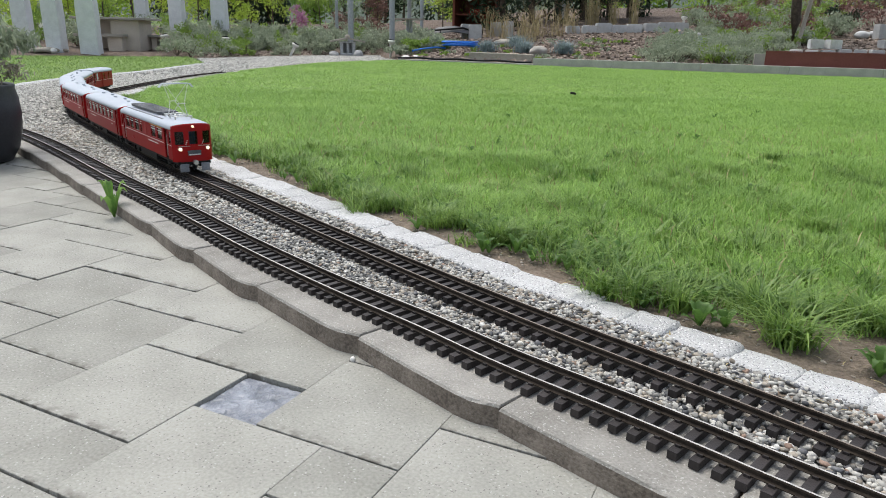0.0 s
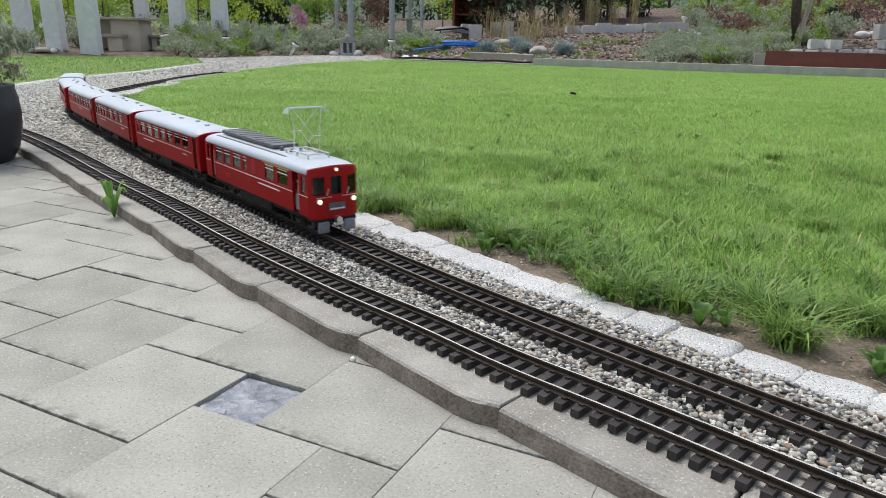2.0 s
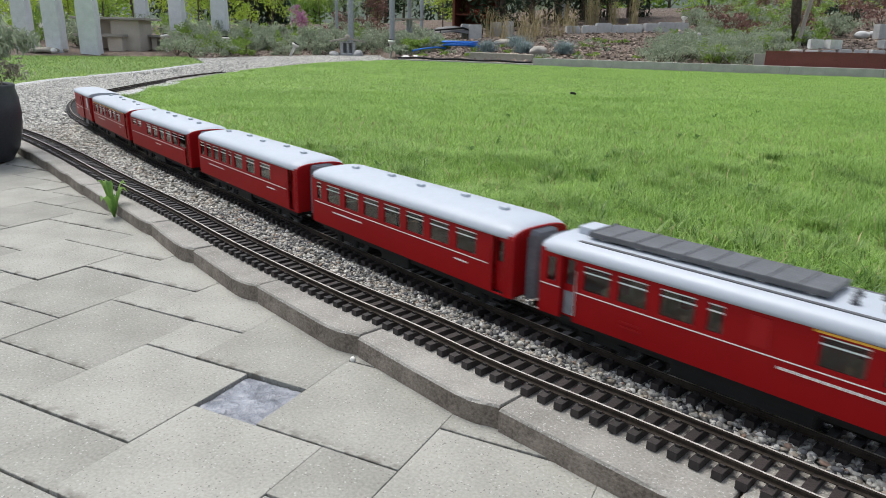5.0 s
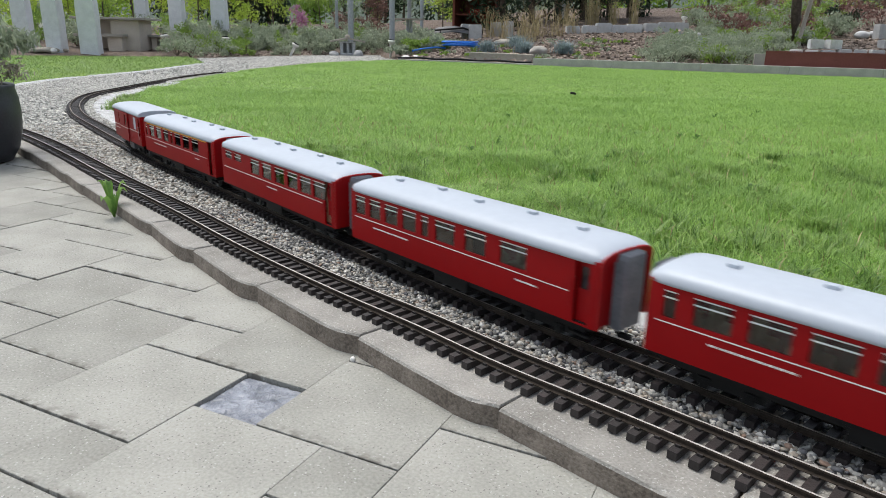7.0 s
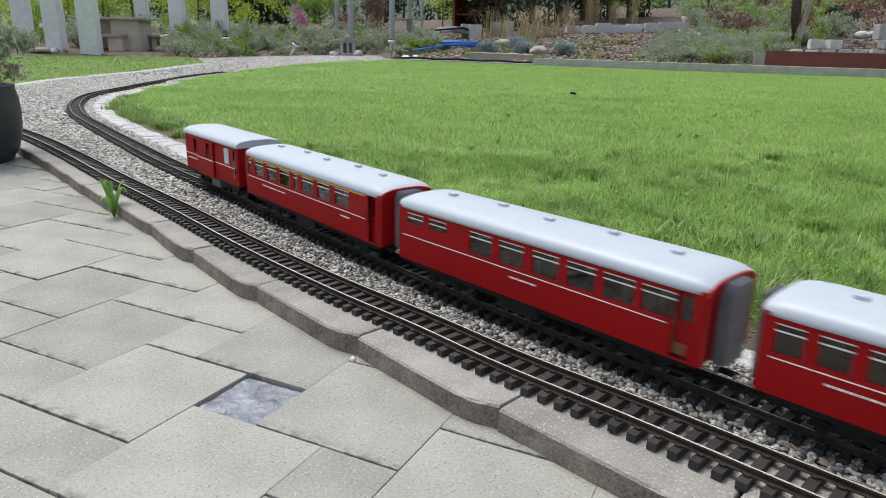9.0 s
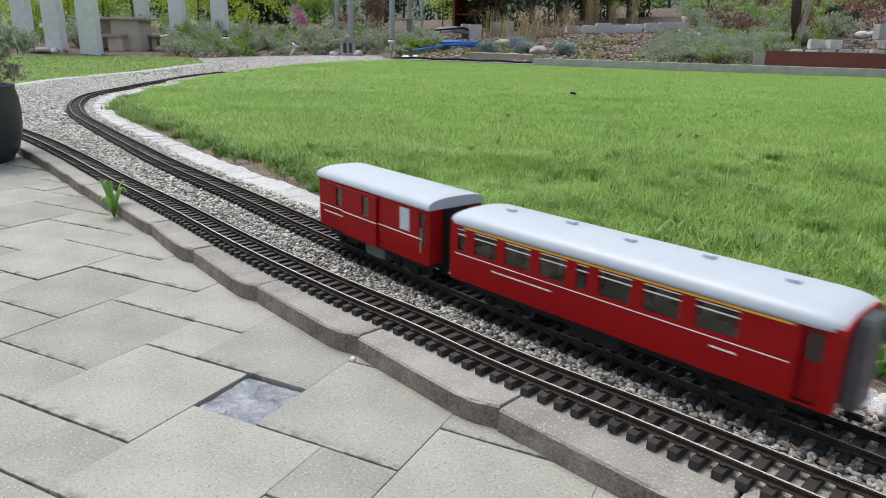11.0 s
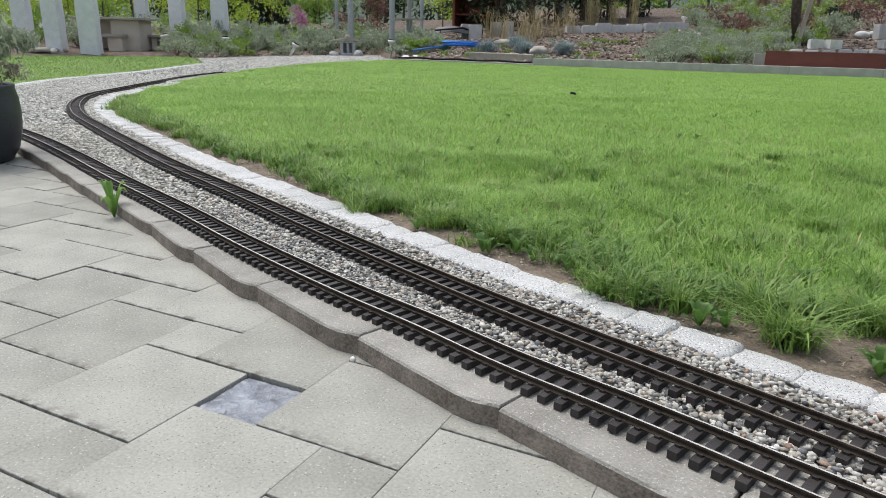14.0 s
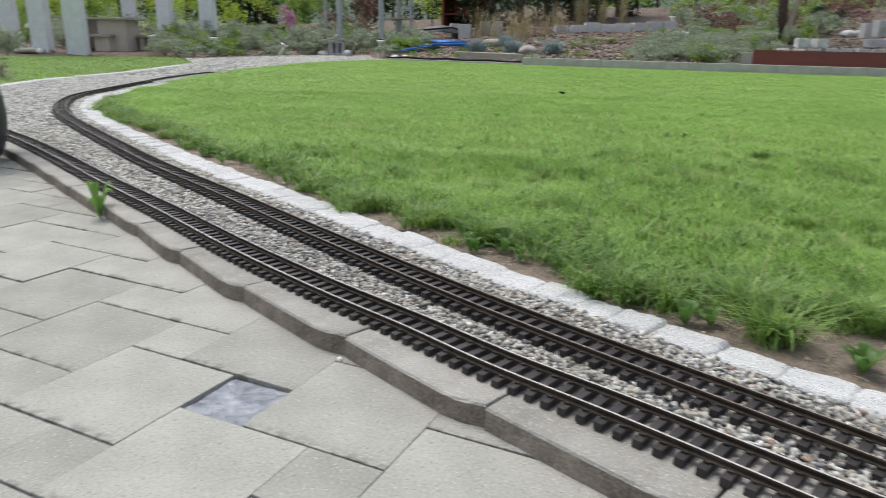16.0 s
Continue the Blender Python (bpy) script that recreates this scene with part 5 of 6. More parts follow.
def shrub(x, y, rx, h, mat, label, leaf=0.02, n=700, name="shrub", category="shrub", group="", clumps=9, long=1.6, lift=0.0):
    SEED[0] += 1
    root = thing(name, pose(x, y, zl(x, y) + lift - 0.02), label, category, group)
    bm = bmesh.new()
    g = random.Random(SEED[0])
    for k in range(5):
        a = k * 1.26 + g.random()
        rod(bm, (0, 0, 0), (rx * 0.5 * math.cos(a), rx * 0.5 * math.sin(a), h * 0.6), 0.008, 5, 0.003)
    part("branchwork", bm, "bark", root)
    f = leaf_cloud("foliage", (rx, rx, h * 0.52), mat, root, leaf, n, SEED[0], 0.6, clumps, long)
    f.location = (0, 0, h * 0.52)
    return root


def tree(x, y, h, rx, mat, label, leaf=0.06, n=1500, trunk=0.06, bare=0.35, clumps=14, name="tree"):
    SEED[0] += 1
    g = random.Random(SEED[0])
    root = thing(name, pose(x, y, zl(x, y) - 0.05), label, "tree")
    bm = bmesh.new()
    lean = g.uniform(-0.05, 0.05) * h
    pts = [(0, 0, 0), (lean * 0.3, 0.01, h * 0.3), (lean * 0.8, 0, h * 0.6), (lean, 0.02, h * 0.92)]
    for (a, b), r in zip(zip(pts, pts[1:]), (1, 0.75, 0.5)):
        rod(bm, a, b, trunk * r, 9, trunk * r * 0.75)
    for k in range(9):
        z = h * (bare + (0.9 - bare) * k / 9)
        a = g.uniform(0, 6.28)
        ln = rx * g.uniform(0.5, 0.9)
        rod(bm, (lean * z / h, 0, z), (lean * z / h + ln * math.cos(a), ln * math.sin(a), z + ln * 0.5), trunk * 0.35, 6, trunk * 0.1)
    part("trunk", bm, "bark", root)
    c = leaf_cloud("crown", (rx, rx, h * (1 - bare) * 0.55), mat, root, leaf, n, SEED[0], 0.2, clumps)
    c.location = (lean, 0, h * (bare + (1 - bare) * 0.5))
    return root


def clump(x, y, h, n, mat, label, w=0.004, spread=0.5, name="grass_clump", base=0.06):
    """An ornamental grass: a fountain of blades."""
    SEED[0] += 1
    g = np.random.default_rng(SEED[0])
    z = zl(x, y)
    b = blades(name, x + g.normal(0, base, n), y + g.normal(0, base, n), np.full(n, z), h * g.uniform(0.6, 1.1, n), np.full(n, w), mat, spread, label, "ornamental grass", 0.8)
    b["kind"] = ""
    del b["kind"]
    return b


gr = random.Random(11)
# grey-green lavender band behind the gravel path
for row, (d0, hh) in enumerate(((0.35, 0.32), (1.0, 0.42), (1.8, 0.48), (2.8, 0.50))):
    for px in range(-11, 30):
        phi = -20.5 + 0.52 * (px + 11) + gr.uniform(-0.2, 0.2)
        if phi > -4.6:
            continue
        r = float(np.interp(phi, bed_phi, bed_r)) + d0 + gr.uniform(-0.2, 0.2)
        if (row == 0 and gr.random() < 0.45) or gr.random() < 0.12:
            continue
        if -8.8 < phi < -7.4 and row < 2:
            continue
        x, y = r * math.sin(radians(phi)), r * math.cos(radians(phi))
        mat = "sage" if gr.random() < 0.8 else "leaf"
        shrub(x, y, gr.uniform(0.20, 0.32), hh * gr.uniform(0.8, 1.15), mat, "rounded grey-green lavender bush in the garden bed" if mat == "sage" else "small fresh green bush in the garden bed", 0.018, 700, "lavender_bush" if mat == "sage" else "bush", "bush", "bushes behind the gravel path")
# slope on the other side: sage carpet, weeds and bark chips
for k in range(110):
    phi = gr.uniform(16.0, 26.0)
    rb = float(np.interp(phi, bed_phi, bed_r))
    r = rb + 0.5 + gr.random() ** 1.2 * (8 if phi > 18.6 else 2.6)
    x, y = r * math.sin(radians(phi)), r * math.cos(radians(phi))
    if phi > 22.3 and r < rb + 1.6:
        continue
    shrub(x, y, gr.uniform(0.22, 0.42), gr.uniform(0.2, 0.42), "sage" if gr.random() < 0.75 else "leaf", "low grey-green creeping shrub on the slope", 0.018, 480, "creeping_shrub", "shrub", "shrubs on the slope")
for k in range(46):
    phi = gr.uniform(-3.5, 17)
    rb = float(np.interp(phi, bed_phi, bed_r))
    r = rb + 0.3 + gr.random() * 3.2
    x, y = r * math.sin(radians(phi)), r * math.cos(radians(phi))
    shrub(x, y, gr.uniform(0.08, 0.2), gr.uniform(0.06, 0.16), "leaf" if gr.random() < 0.6 else "sage", "low green weeds among the bark mulch", 0.016, 160, "weed_patch", "weeds", "weeds in the mulch", 5)
for k in range(40):
    phi = gr.uniform(18.5, 36)
    rb = float(np.interp(phi, bed_phi, bed_r))
    r = rb + 4.5 + gr.random() * 6
    x, y = r * math.sin(radians(phi)), r * math.cos(radians(phi))
    m = gr.choice(["sage", "russet", "leaf", "sage", "russet"])
    shrub(x, y, gr.uniform(0.3, 0.6), gr.uniform(0.3, 0.6), m, {"sage": "grey-green shrub high on the slope", "russet": "brownish heath shrub high on the slope", "leaf": "green shrub high on the slope"}[m], 0.026, 480, "shrub", "shrub", "shrubs high on the slope")
# bark chips
n = 7000
phi = rng.uniform(-4, 36, n)
r = np.interp(phi, bed_phi, bed_r) + 0.1 + rng.uniform(0, 1, n) ** 1.5 * 7
x, y = r * np.sin(np.radians(phi)), r * np.cos(np.radians(phi))
chips = pebbles("bark_chips", x, y, land(x, y) + 0.012, rng.uniform(0.015, 0.045, n), "chips", "scattered brown and grey bark chips on the bed", 1)
chips["category"] = "mulch"
n = 3500
phi = rng.uniform(-19, -4.6, n)
r = np.interp(phi, bed_phi, bed_r) + 0.05 + rng.uniform(0, 1, n) * 0.8
x, y = r * np.sin(np.radians(phi)), r * np.cos(np.radians(phi))
chips = pebbles("bark_chips", x, y, land(x, y) + 0.012, rng.uniform(0.012, 0.03, n), "chips", "brown bark chips along the gravel path", 1)
chips["category"] = "mulch"


def ray_place(px, d):
    """Plan place on the line of sight at a share px across the view, d metres off."""
    return d * (px - 784) / 1285.0, d


for px, d in ((855, 14.0), (918, 13.6), (990, 13.3), (1235, 13.2), (1190, 14.2), (905, 14.6)):
    x, y = ray_place(px, d)
    clump(x, y, 0.26, 420, "blue_grass", "blue-grey fescue tuft in the mulch", 0.004, 1.1, "fescue_tuft", 0.07)
for px, d, h in ((885, 16.4, 0.75), (915, 16.0, 0.8), (945, 16.2, 0.85), (975, 16.0, 0.7), (860, 17.0, 0.8), (1000, 16.6, 0.6), (930, 15.2, 0.6)):
    x, y = ray_place(px, d)
    clump(x, y, h, 55, "straw", "tall dry tan ornamental grass", 0.004, 0.8, "dry_grass_clump", 0.10)
for px, d, h in ((1032, 18.2, 1.0), (1042, 18.4, 0.95), (1073, 18.2, 0.85), (1108, 18.0, 0.95), (990, 18.4, 0.7)):
    x, y = ray_place(px, d)
    clump(x, y, h, 48, "straw", "upright feathery tan reed grass", 0.0045, 0.3, "reed_grass_clump", 0.05)

# young trees, hedges and the dark trees behind
for px, d, h, rx, m, lab in ((20, 15.5, 1.7, 0.55, "lime", "young tree with yellow-green leaves"), (345, 17.0, 1.5, 0.42, "lime", "young tree with yellow-green leaves"), (425, 17.2, 1.35, 0.38, "lime", "small sapling with bright lime leaves"),
                             (478, 18.5, 1.7, 0.45, "lime", "young tree with yellow-green foliage"), (285, 17.5, 1.6, 0.45, "lime", "young tree with yellow-green leaves"), (178, 19, 1.6, 0.5, "leaf", "young green tree behind the pillars"), (232, 21, 2.2, 0.6, "leaf", "young green tree behind the pillars"),
                             (118, 19, 1.2, 0.45, "lime", "young tree with light green foliage"), (560, 22, 1.5, 0.7, "leaf", "small green tree in the garden"), (640, 21, 1.9, 0.6, "leaf", "small green tree in the garden"), (775, 21, 1.4, 0.7, "lime", "small light green garden tree"), (660, 19.5, 1.2, 0.4, "russet", "young tree with reddish foliage")):
    x, y = ray_place(px, d)
    tree(x, y, h, rx, m, lab, 0.024, 1300, 0.022, 0.3)
for px, d, rx, h, m in ((525, 18.5, 0.55, 0.75, "heather"), (590, 19.5, 0.6, 0.7, "russet"), (640, 18.5, 0.5, 0.6, "russet"), (70, 15.0, 0.5, 0.8, "sage"), (125, 14.6, 0.5, 0.6, "sage"), (190, 16.5, 0.6, 0.5, "leaf"), (130, 16, 0.6, 0.7, "leaf"), (300, 15.6, 0.5, 0.6, "leaf"),
                       (720, 18.0, 0.4, 0.35, "sage"), (704, 13.9, 0.26, 0.24, "sage"), (722, 14.3, 0.3, 0.3, "leaf"), (745, 14.5, 0.28, 0.3, "sage"), (765, 14.9, 0.25, 0.28, "leaf"), (712, 14.9, 0.3, 0.36, "sage"), (740, 16.0, 0.45, 0.30, "sage"), (765, 15.5, 0.4, 0.26, "sage"), (700, 16.2, 0.4, 0.28, "sage"), (60, 14.2, 0.35, 0.5, "leaf"), (128, 13.6, 0.4, 0.45, "sage"), (210, 15.2, 0.6, 0.6, "sage"), (1465, 15.5, 0.35, 0.5, "conifer"), (1490, 16.5, 0.9, 0.9, "russet"), (1540, 16.8, 0.9, 1.0, "russet"), (1420, 17, 0.6, 0.6, "leaf"), (1430, 14.0, 0.35, 0.35, "leaf"), (1405, 13.6, 0.3, 0.3, "sage"), (1250, 19, 0.9, 0.5, "leaf")):
    x, y = ray_place(px, d)
    lab = {"heather": "purple flowering heather bush in the garden", "russet": "brownish leafless-looking garden shrub", "sage": "rounded grey-green garden shrub", "leaf": "leafy green shrub in the garden", "conifer": "dark little evergreen on the slope"}[m]
    shrub(x, y, rx, h, m, lab, 0.026, 900, "garden_shrub", "shrub", "", 12)
for px, d, rx, h in ((435, 22, 0.9, 3.2), (470, 23, 0.8, 3.0), (880, 19.6, 1.0, 3.4), (930, 19.6, 1.1, 3.6), (975, 19.6, 1.1, 3.6), (1020, 19.6, 1.1, 3.4), (1065, 19.6, 1.0, 3.2), (1100, 20.2, 0.9, 2.8), (830, 27, 1.1, 3.6)):
    x, y = ray_place(px, d)
    tree(x, y, h, rx, "conifer", "dark dense evergreen tree", 0.06, 2600, 0.09, 0.02, 16, "evergreen_tree")
for k in range(34):
    px = -120 + 52 * k + gr.uniform(-15, 15)
    d = gr.uniform(31, 40)
    x, y = ray_place(px, d)
    m = gr.choice(["leaf", "leaf", "sage", "conifer", "lime"])
    tree(x, y, gr.uniform(2.2, 4.0), gr.uniform(1.2, 1.9), m, {"leaf": "leafy green tree behind the garden", "sage": "grey-green tree behind the garden", "conifer": "dark evergreen tree behind the garden", "lime": "light green tree behind the garden"}[m], 0.09, 1300, 0.08, 0.08, 14, "background_tree")
# the bare-stemmed tree on the slope
x, y = ray_place(1390, 13.4)
root = thing("slope_tree", pose(x, y, zl(x, y) - 0.05), "thin brown tree trunks rising from the slope", "tree")
bm = bmesh.new()
tube(bm, [(0, 0, 0), (0.01, 0, 0.5), (-0.05, 0, 1.1), (-0.08, 0, 1.9), (-0.05, 0, 2.7)], 0.085, 10)
part("trunk", bm, "bark", root)
bm = bmesh.new()
tube(bm, [(0.10, 0, 0), (0.17, 0, 0.5), (0.25, 0, 1.0), (0.30, 0, 1.6)], 0.04, 8)
part("second_trunk", bm, "timber", root, "paler second trunk")
c = leaf_cloud("crown", (1.1, 1.1, 0.7), "leaf", root, 0.05, 1800, 991)
c.location = (0, 0, 2.7)

# ---- garden: built things ----
for px, d, w in ((47, 12.2, 0.24), (102, 12.0, 0.25), (163, 12.0, 0.28), (257, 15.5, 0.24), (319, 14.5, 0.26), (388, 14.5, 0.28)):
    x, y = ray_place(px, d)
    x -= 0.11 if px < 320 else 0.05
    root = thing("stone_pillar", pose(x, y, 0.0, 0, 0, gr.uniform(2, 9)), "tall rough-hewn grey granite pillar beside the lawn", "pillar", "granite pillars")
    bm = bmesh.new()
    bmesh.ops.create_cube(bm, size=1)
    bmesh.ops.subdivide_edges(bm, edges=bm.edges[:], cuts=9, use_grid_fill=True)
    for v in bm.verts:
        v.co = Vector((v.co.x * w, v.co.y * w, (v.co.z + 0.5) * 2.6 - 0.1))
        v.co += Vector((noise.noise(v.co * 6), noise.noise(v.co * 6 + Vector((5, 0, 0))), 0)) * 0.010
        v.co.x += 0.008 * (1.3 - v.co.z)
    part("shaft", bm, "pillar", root)

# concrete table with benches
x, y = ray_place(240, 13.2)
tab = thing("concrete_table", pose(x - 0.33, y, 0.0, 0, 0, 2), "tan concrete garden table with a slab top", "table")
part("pedestal", bx(-0.06, 0.44, -0.30, 0.30, -0.05, 0.625, 0.008), "concrete_tan", tab)
part("rear_panel", bx(-0.52, -0.06, 0.05, 0.30, 0.0, 0.625, 0.006), "concrete_tan", tab)
part("tabletop", bx(-0.70, 0.60, -0.42, 0.42, 0.625, 0.665, 0.006), "concrete", tab, "thin grey slab top")
for px, d, w in ((176, 12.9, 0.86), (285, 13.5, 0.52)):
    x, y = ray_place(px, d)
    b = thing("concrete_bench", pose(x, y, 0.0, 0, 0, 1), "low concrete garden bench with a slab seat", "bench", "benches by the concrete table")
    part("seat", bx(-w / 2, w / 2, -0.22, 0.22, 0.335, 0.38, 0.005), "concrete", b)
    part("support", bx(w / 2 - 0.30, w / 2 - 0.05, -0.16, 0.16, -0.05, 0.335, 0.005), "concrete_tan", b)
    part("support", bx(-w / 2 + 0.06, -w / 2 + 0.16, -0.16, 0.16, -0.05, 0.335, 0.005), "concrete_tan", b)


def boulder(x, y, z, sx, sy, sz, mat, label, name="rock", category="rock", rough=0.18, group=""):
    SEED[0] += 1
    bm = bmesh.new()
    bmesh.ops.create_icosphere(bm, subdivisions=3, radius=1)
    for v in bm.verts:
        k = 1 + rough * noise.noise(v.co * 1.6 + Vector((SEED[0] * 3.7, 0, 0))) + rough * 0.4 * noise.noise(v.co * 4 + Vector((SEED[0], 2, 0)))
        v.co = Vector((v.co.x * sx * k, v.co.y * sy * k, v.co.z * sz * k))
    for f in bm.faces:
        f.smooth = rough < 0.3
    ob = part(name, bm, mat)
    ob.matrix_basis = pose(x, y, z, 0, 0, gr.uniform(0, 360))
    return tagged(ob, label, category, group)


def block(x, y, z, sx, sy, sz, a, mat="stone", label="rough grey stone block", name="stone_block", group="", category="stone block"):
    bm = bmesh.new()
    bmesh.ops.create_cube(bm, size=1)
    bmesh.ops.bevel(bm, geom=bm.edges[:], offset=0.07, segments=2, affect="EDGES")
    bmesh.ops.subdivide_edges(bm, edges=bm.edges[:], cuts=1, use_grid_fill=True)
    SEED[0] += 1
    for v in bm.verts:
        k = 1 + 0.09 * noise.noise(v.co * 2.2 + Vector((SEED[0] * 2.3, 0, 0)))
        v.co = Vector((v.co.x * sx * k, v.co.y * sy * k, v.co.z * sz * k))
    ob = part(name, bm, mat)
    ob.matrix_basis = pose(x, y, z + sz / 2, 0, 0, a)
    return tagged(ob, label, category, group)


# kerb along the bed: long concrete edging boards
bedk = thing("bed_kerb", Matrix(), "low concrete kerb along the planted bed", "kerb", kind="structure")
kp = [(-0.9, 13.12), (0.30, 12.60), (1.42, 12.02), (2.62, 11.48), (3.85, 10.97), (5.0, 10.55), (6.15, 10.16), (7.4, 9.85), (8.8, 9.5)]
for i, ((xa, ya), (xb, yb)) in enumerate(zip(kp, kp[1:])):
    L = math.hypot(xb - xa, yb - ya)
    hgt = 0.06 if i < 2 else 0.155
    ob = part("kerb_board", bx(0.003, L - 0.003, 0, 0.06, -0.05, hgt, 0.006), "kerb_far", bedk)
    ob.matrix_basis = pose(xa, ya, 0, 0, 0, math.degrees(math.atan2(yb - ya, xb - xa)))
# dark drip hose along the bed
tube_pts = [(x_, y_ + 0.10, 0.082 + 0.008 * math.sin(9 * x_)) for x_, y_ in spline(kp[:3], 10)]
tagged(part("drip_hose", tube(bmesh.new(), tube_pts, 0.017, 8), "black"), "thick black irrigation pipe lying along the bed", "pipe")
# timber beam
b = part("timber_beam", bx(-0.62, 0.62, -0.07, 0.07, 0, 0.13, 0.012), "timber")
x, y = ray_place(876, 12.75)
b.matrix_basis = pose(x, y, 0.075, 0, 0.6, -24)
tagged(b, "weathered timber beam lying on the bed edge", "timber beam")
# blue hose: a flat coil with a loose end
x, y = ray_place(806, 14.6)
z = zl(x, y)
hs = thing("garden_hose", pose(x, y, z - 0.01), "coiled bright blue garden hose on the bed", "hose")
pts = []
for k in range(260):
    a = k * 0.19
    r = 0.34 + 0.035 * math.sin(a * 0.37) + 0.02 * math.sin(a * 1.7)
    pts.append((r * math.cos(a), 1.1 * r * math.sin(a), 0.015 + 0.13 * (0.5 + 0.5 * math.sin(a * 0.113)) + 0.0004 * k))
part("coil", tube(bmesh.new(), pts, 0.014, 7), "hose", hs)
part("loose_end", tube(bmesh.new(), [(-0.3, -0.1, 0.05), (-0.5, -0.35, 0.06), (-0.75, -0.75, 0.03), (-0.9, -1.1, 0.0)], 0.016, 7), "hose", hs)
part("second_end", tube(bmesh.new(), [(0.25, 0.1, 0.05), (0.5, 0.12, 0.10), (0.65, 0.0, 0.08), (0.7, -0.1, 0.02)], 0.016, 7), "hose", hs)
# rocks
for px, d, s, mat, lab in ((945, 13.2, (0.19, 0.16, 0.10), "concrete", "pale grey rock in the mulch"), (885, 15.2, (0.22, 0.16, 0.07), "timber", "flat tan stone in the bed"), (1510, 14.4, (0.14, 0.12, 0.09), "stone", "whitish rounded stone on the slope"), (1530, 14.5, (0.12, 0.12, 0.08), "stone", "small grey stone on the slope"), (1215, 15.4, (0.2, 0.15, 0.06), "stone", "flat grey stone on the slope"), (75, 11.9, (0.30, 0.16, 0.05), "timber", "flat pale stone by the pillar"), (84, 11.8, (0.05, 0.05, 0.05), "white", "small white stone by the pillar"), (75, 15, (0.16, 0.12, 0.22), "white", "upright white stone behind the pillars"), (1375, 12.0, (0.15, 0.1, 0.03), "white", "pale flat stone slab behind the planter")):
    x, y = ray_place(px, d)
    boulder(x, y, max(0.03, zl(x, y)) + s[2] * 0.6, *s, mat, lab)
for px, z in ((330, 0.28), (312, 0.28)):
    x, y = ray_place(px, 13.9)
    block(x, y, 0.0, 0.30, 0.25, z + 0.04, 5, "white", "white cut stone by the pillar")
# row of stone blocks retaining the upper bed
for k in range(8):
    px = 1004 + 27 * k + gr.uniform(-2, 2)
    x, y = ray_place(px, 16.6 - 0.02 * k)
    w = gr.uniform(0.30, 0.36)
    block(x, y, zl(x, y) - 0.02, w, 0.2, gr.uniform(0.17, 0.23), gr.uniform(-10, 10), "stone", "rough grey granite block of a low wall", "stone_block", "blocks of the low wall")
for px, d, w in ((832, 17.0, 0.30), (868, 17.2, 0.24), (890, 17.0, 0.24), (815, 17.3, 0.2)):
    x, y = ray_place(px, d)
    block(x, y, zl(x, y) - 0.02, w, 0.25, 0.34, gr.uniform(-8, 8), "stone", "squared grey stone by the shed", "stone_block", "stones by the shed")
# red-brown steel planter and the blocks piled behind it
pl = thing("steel_planter", pose(4.78, 10.90, 0.115, 0, 0, -19.5), "red-brown painted sheet planter wall with two panels", "planter")
part("panel", bx(0, 1.56, 0, 0.03, -0.06, 0.235, 0.003), "corten", pl)
part("panel", bx(1.565, 3.2, 0, 0.03, -0.06, 0.235, 0.003), "corten", pl)
part("top_rim", bx(0, 3.2, -0.008, 0.05, 0.236, 0.248, 0.002), "corten", pl)
part("corner_post", bx(-0.15, -0.005, 0.0, 0.14, -0.06, 0.20, 0.006), "concrete", pl, "pale stone corner post")
for k in range(9):
    x, y = 5.25 + 0.20 * k, 10.95 - 0.073 * k
    block(x, y, 0.26, 0.17, 0.17, 0.13 + 0.02 * (k > 2), gr.uniform(-10, 10) - 20, "stone" if k > 1 else "white", "rough grey stone cube piled behind the planter", "stone_cube", "piled stone cubes")
for x, y in ((5.50, 10.90), (5.72, 10.82)):
    block(x, y, 0.405, 0.185, 0.18, 0.135, gr.uniform(-10, 10), "stone", "rough grey stone cube on top of the pile", "stone_cube", "piled stone cubes")
for px, d, w, h in ((1541, 14.2, 0.16, 0.30), (1566, 14.3, 0.2, 0.34), (1562, 13.0, 0.35, 0.16)):
    x, y = ray_place(px, d)
    block(x, y, zl(x, y) - 0.02, w, 0.2, h, 8, "stone", "upright grey stone post on the slope", "stone_post", "stone posts")
# metal posts
for px, d, r in ((589, 18, 0.055), (613, 16, 0.085), (686, 15.5, 0.075), (738, 19, 0.06), (985, 19, 0.06), (716, 21, 0.08)):
    x, y = ray_place(px, d)
    p = thing("metal_post", pose(x, y, zl(x, y) - 0.05, 0, gr.uniform(-0.6, 0.6), 0), "plain galvanised grey post in the planting", "post", "garden posts")
    part("tube", rod(bmesh.new(), (0, 0, 0), (0, 0, 2.6), r * 0.75, 12), "galv", p)
    part("cap", rod(bmesh.new(), (0, 0, 2.6), (0, 0, 2.62), r * 0.85, 12), "black", p)
# bird table
x, y = ray_place(716, 17)
bt = thing("bird_table", pose(x, y, zl(x, y)), "round-topped wooden bird table on a post", "bird table")
part("top", rod(bmesh.new(), (0, 0, 0.47), (0, 0, 0.50), 0.36, 24), "timber", bt)
part("post", rod(bmesh.new(), (-0.03, 0, -0.05), (-0.03, 0, 0.47), 0.04, 10), "galv", bt)
part("brace", rod(bmesh.new(), (0.05, 0, -0.05), (0.05, 0, 0.47), 0.025, 10), "galv", bt)
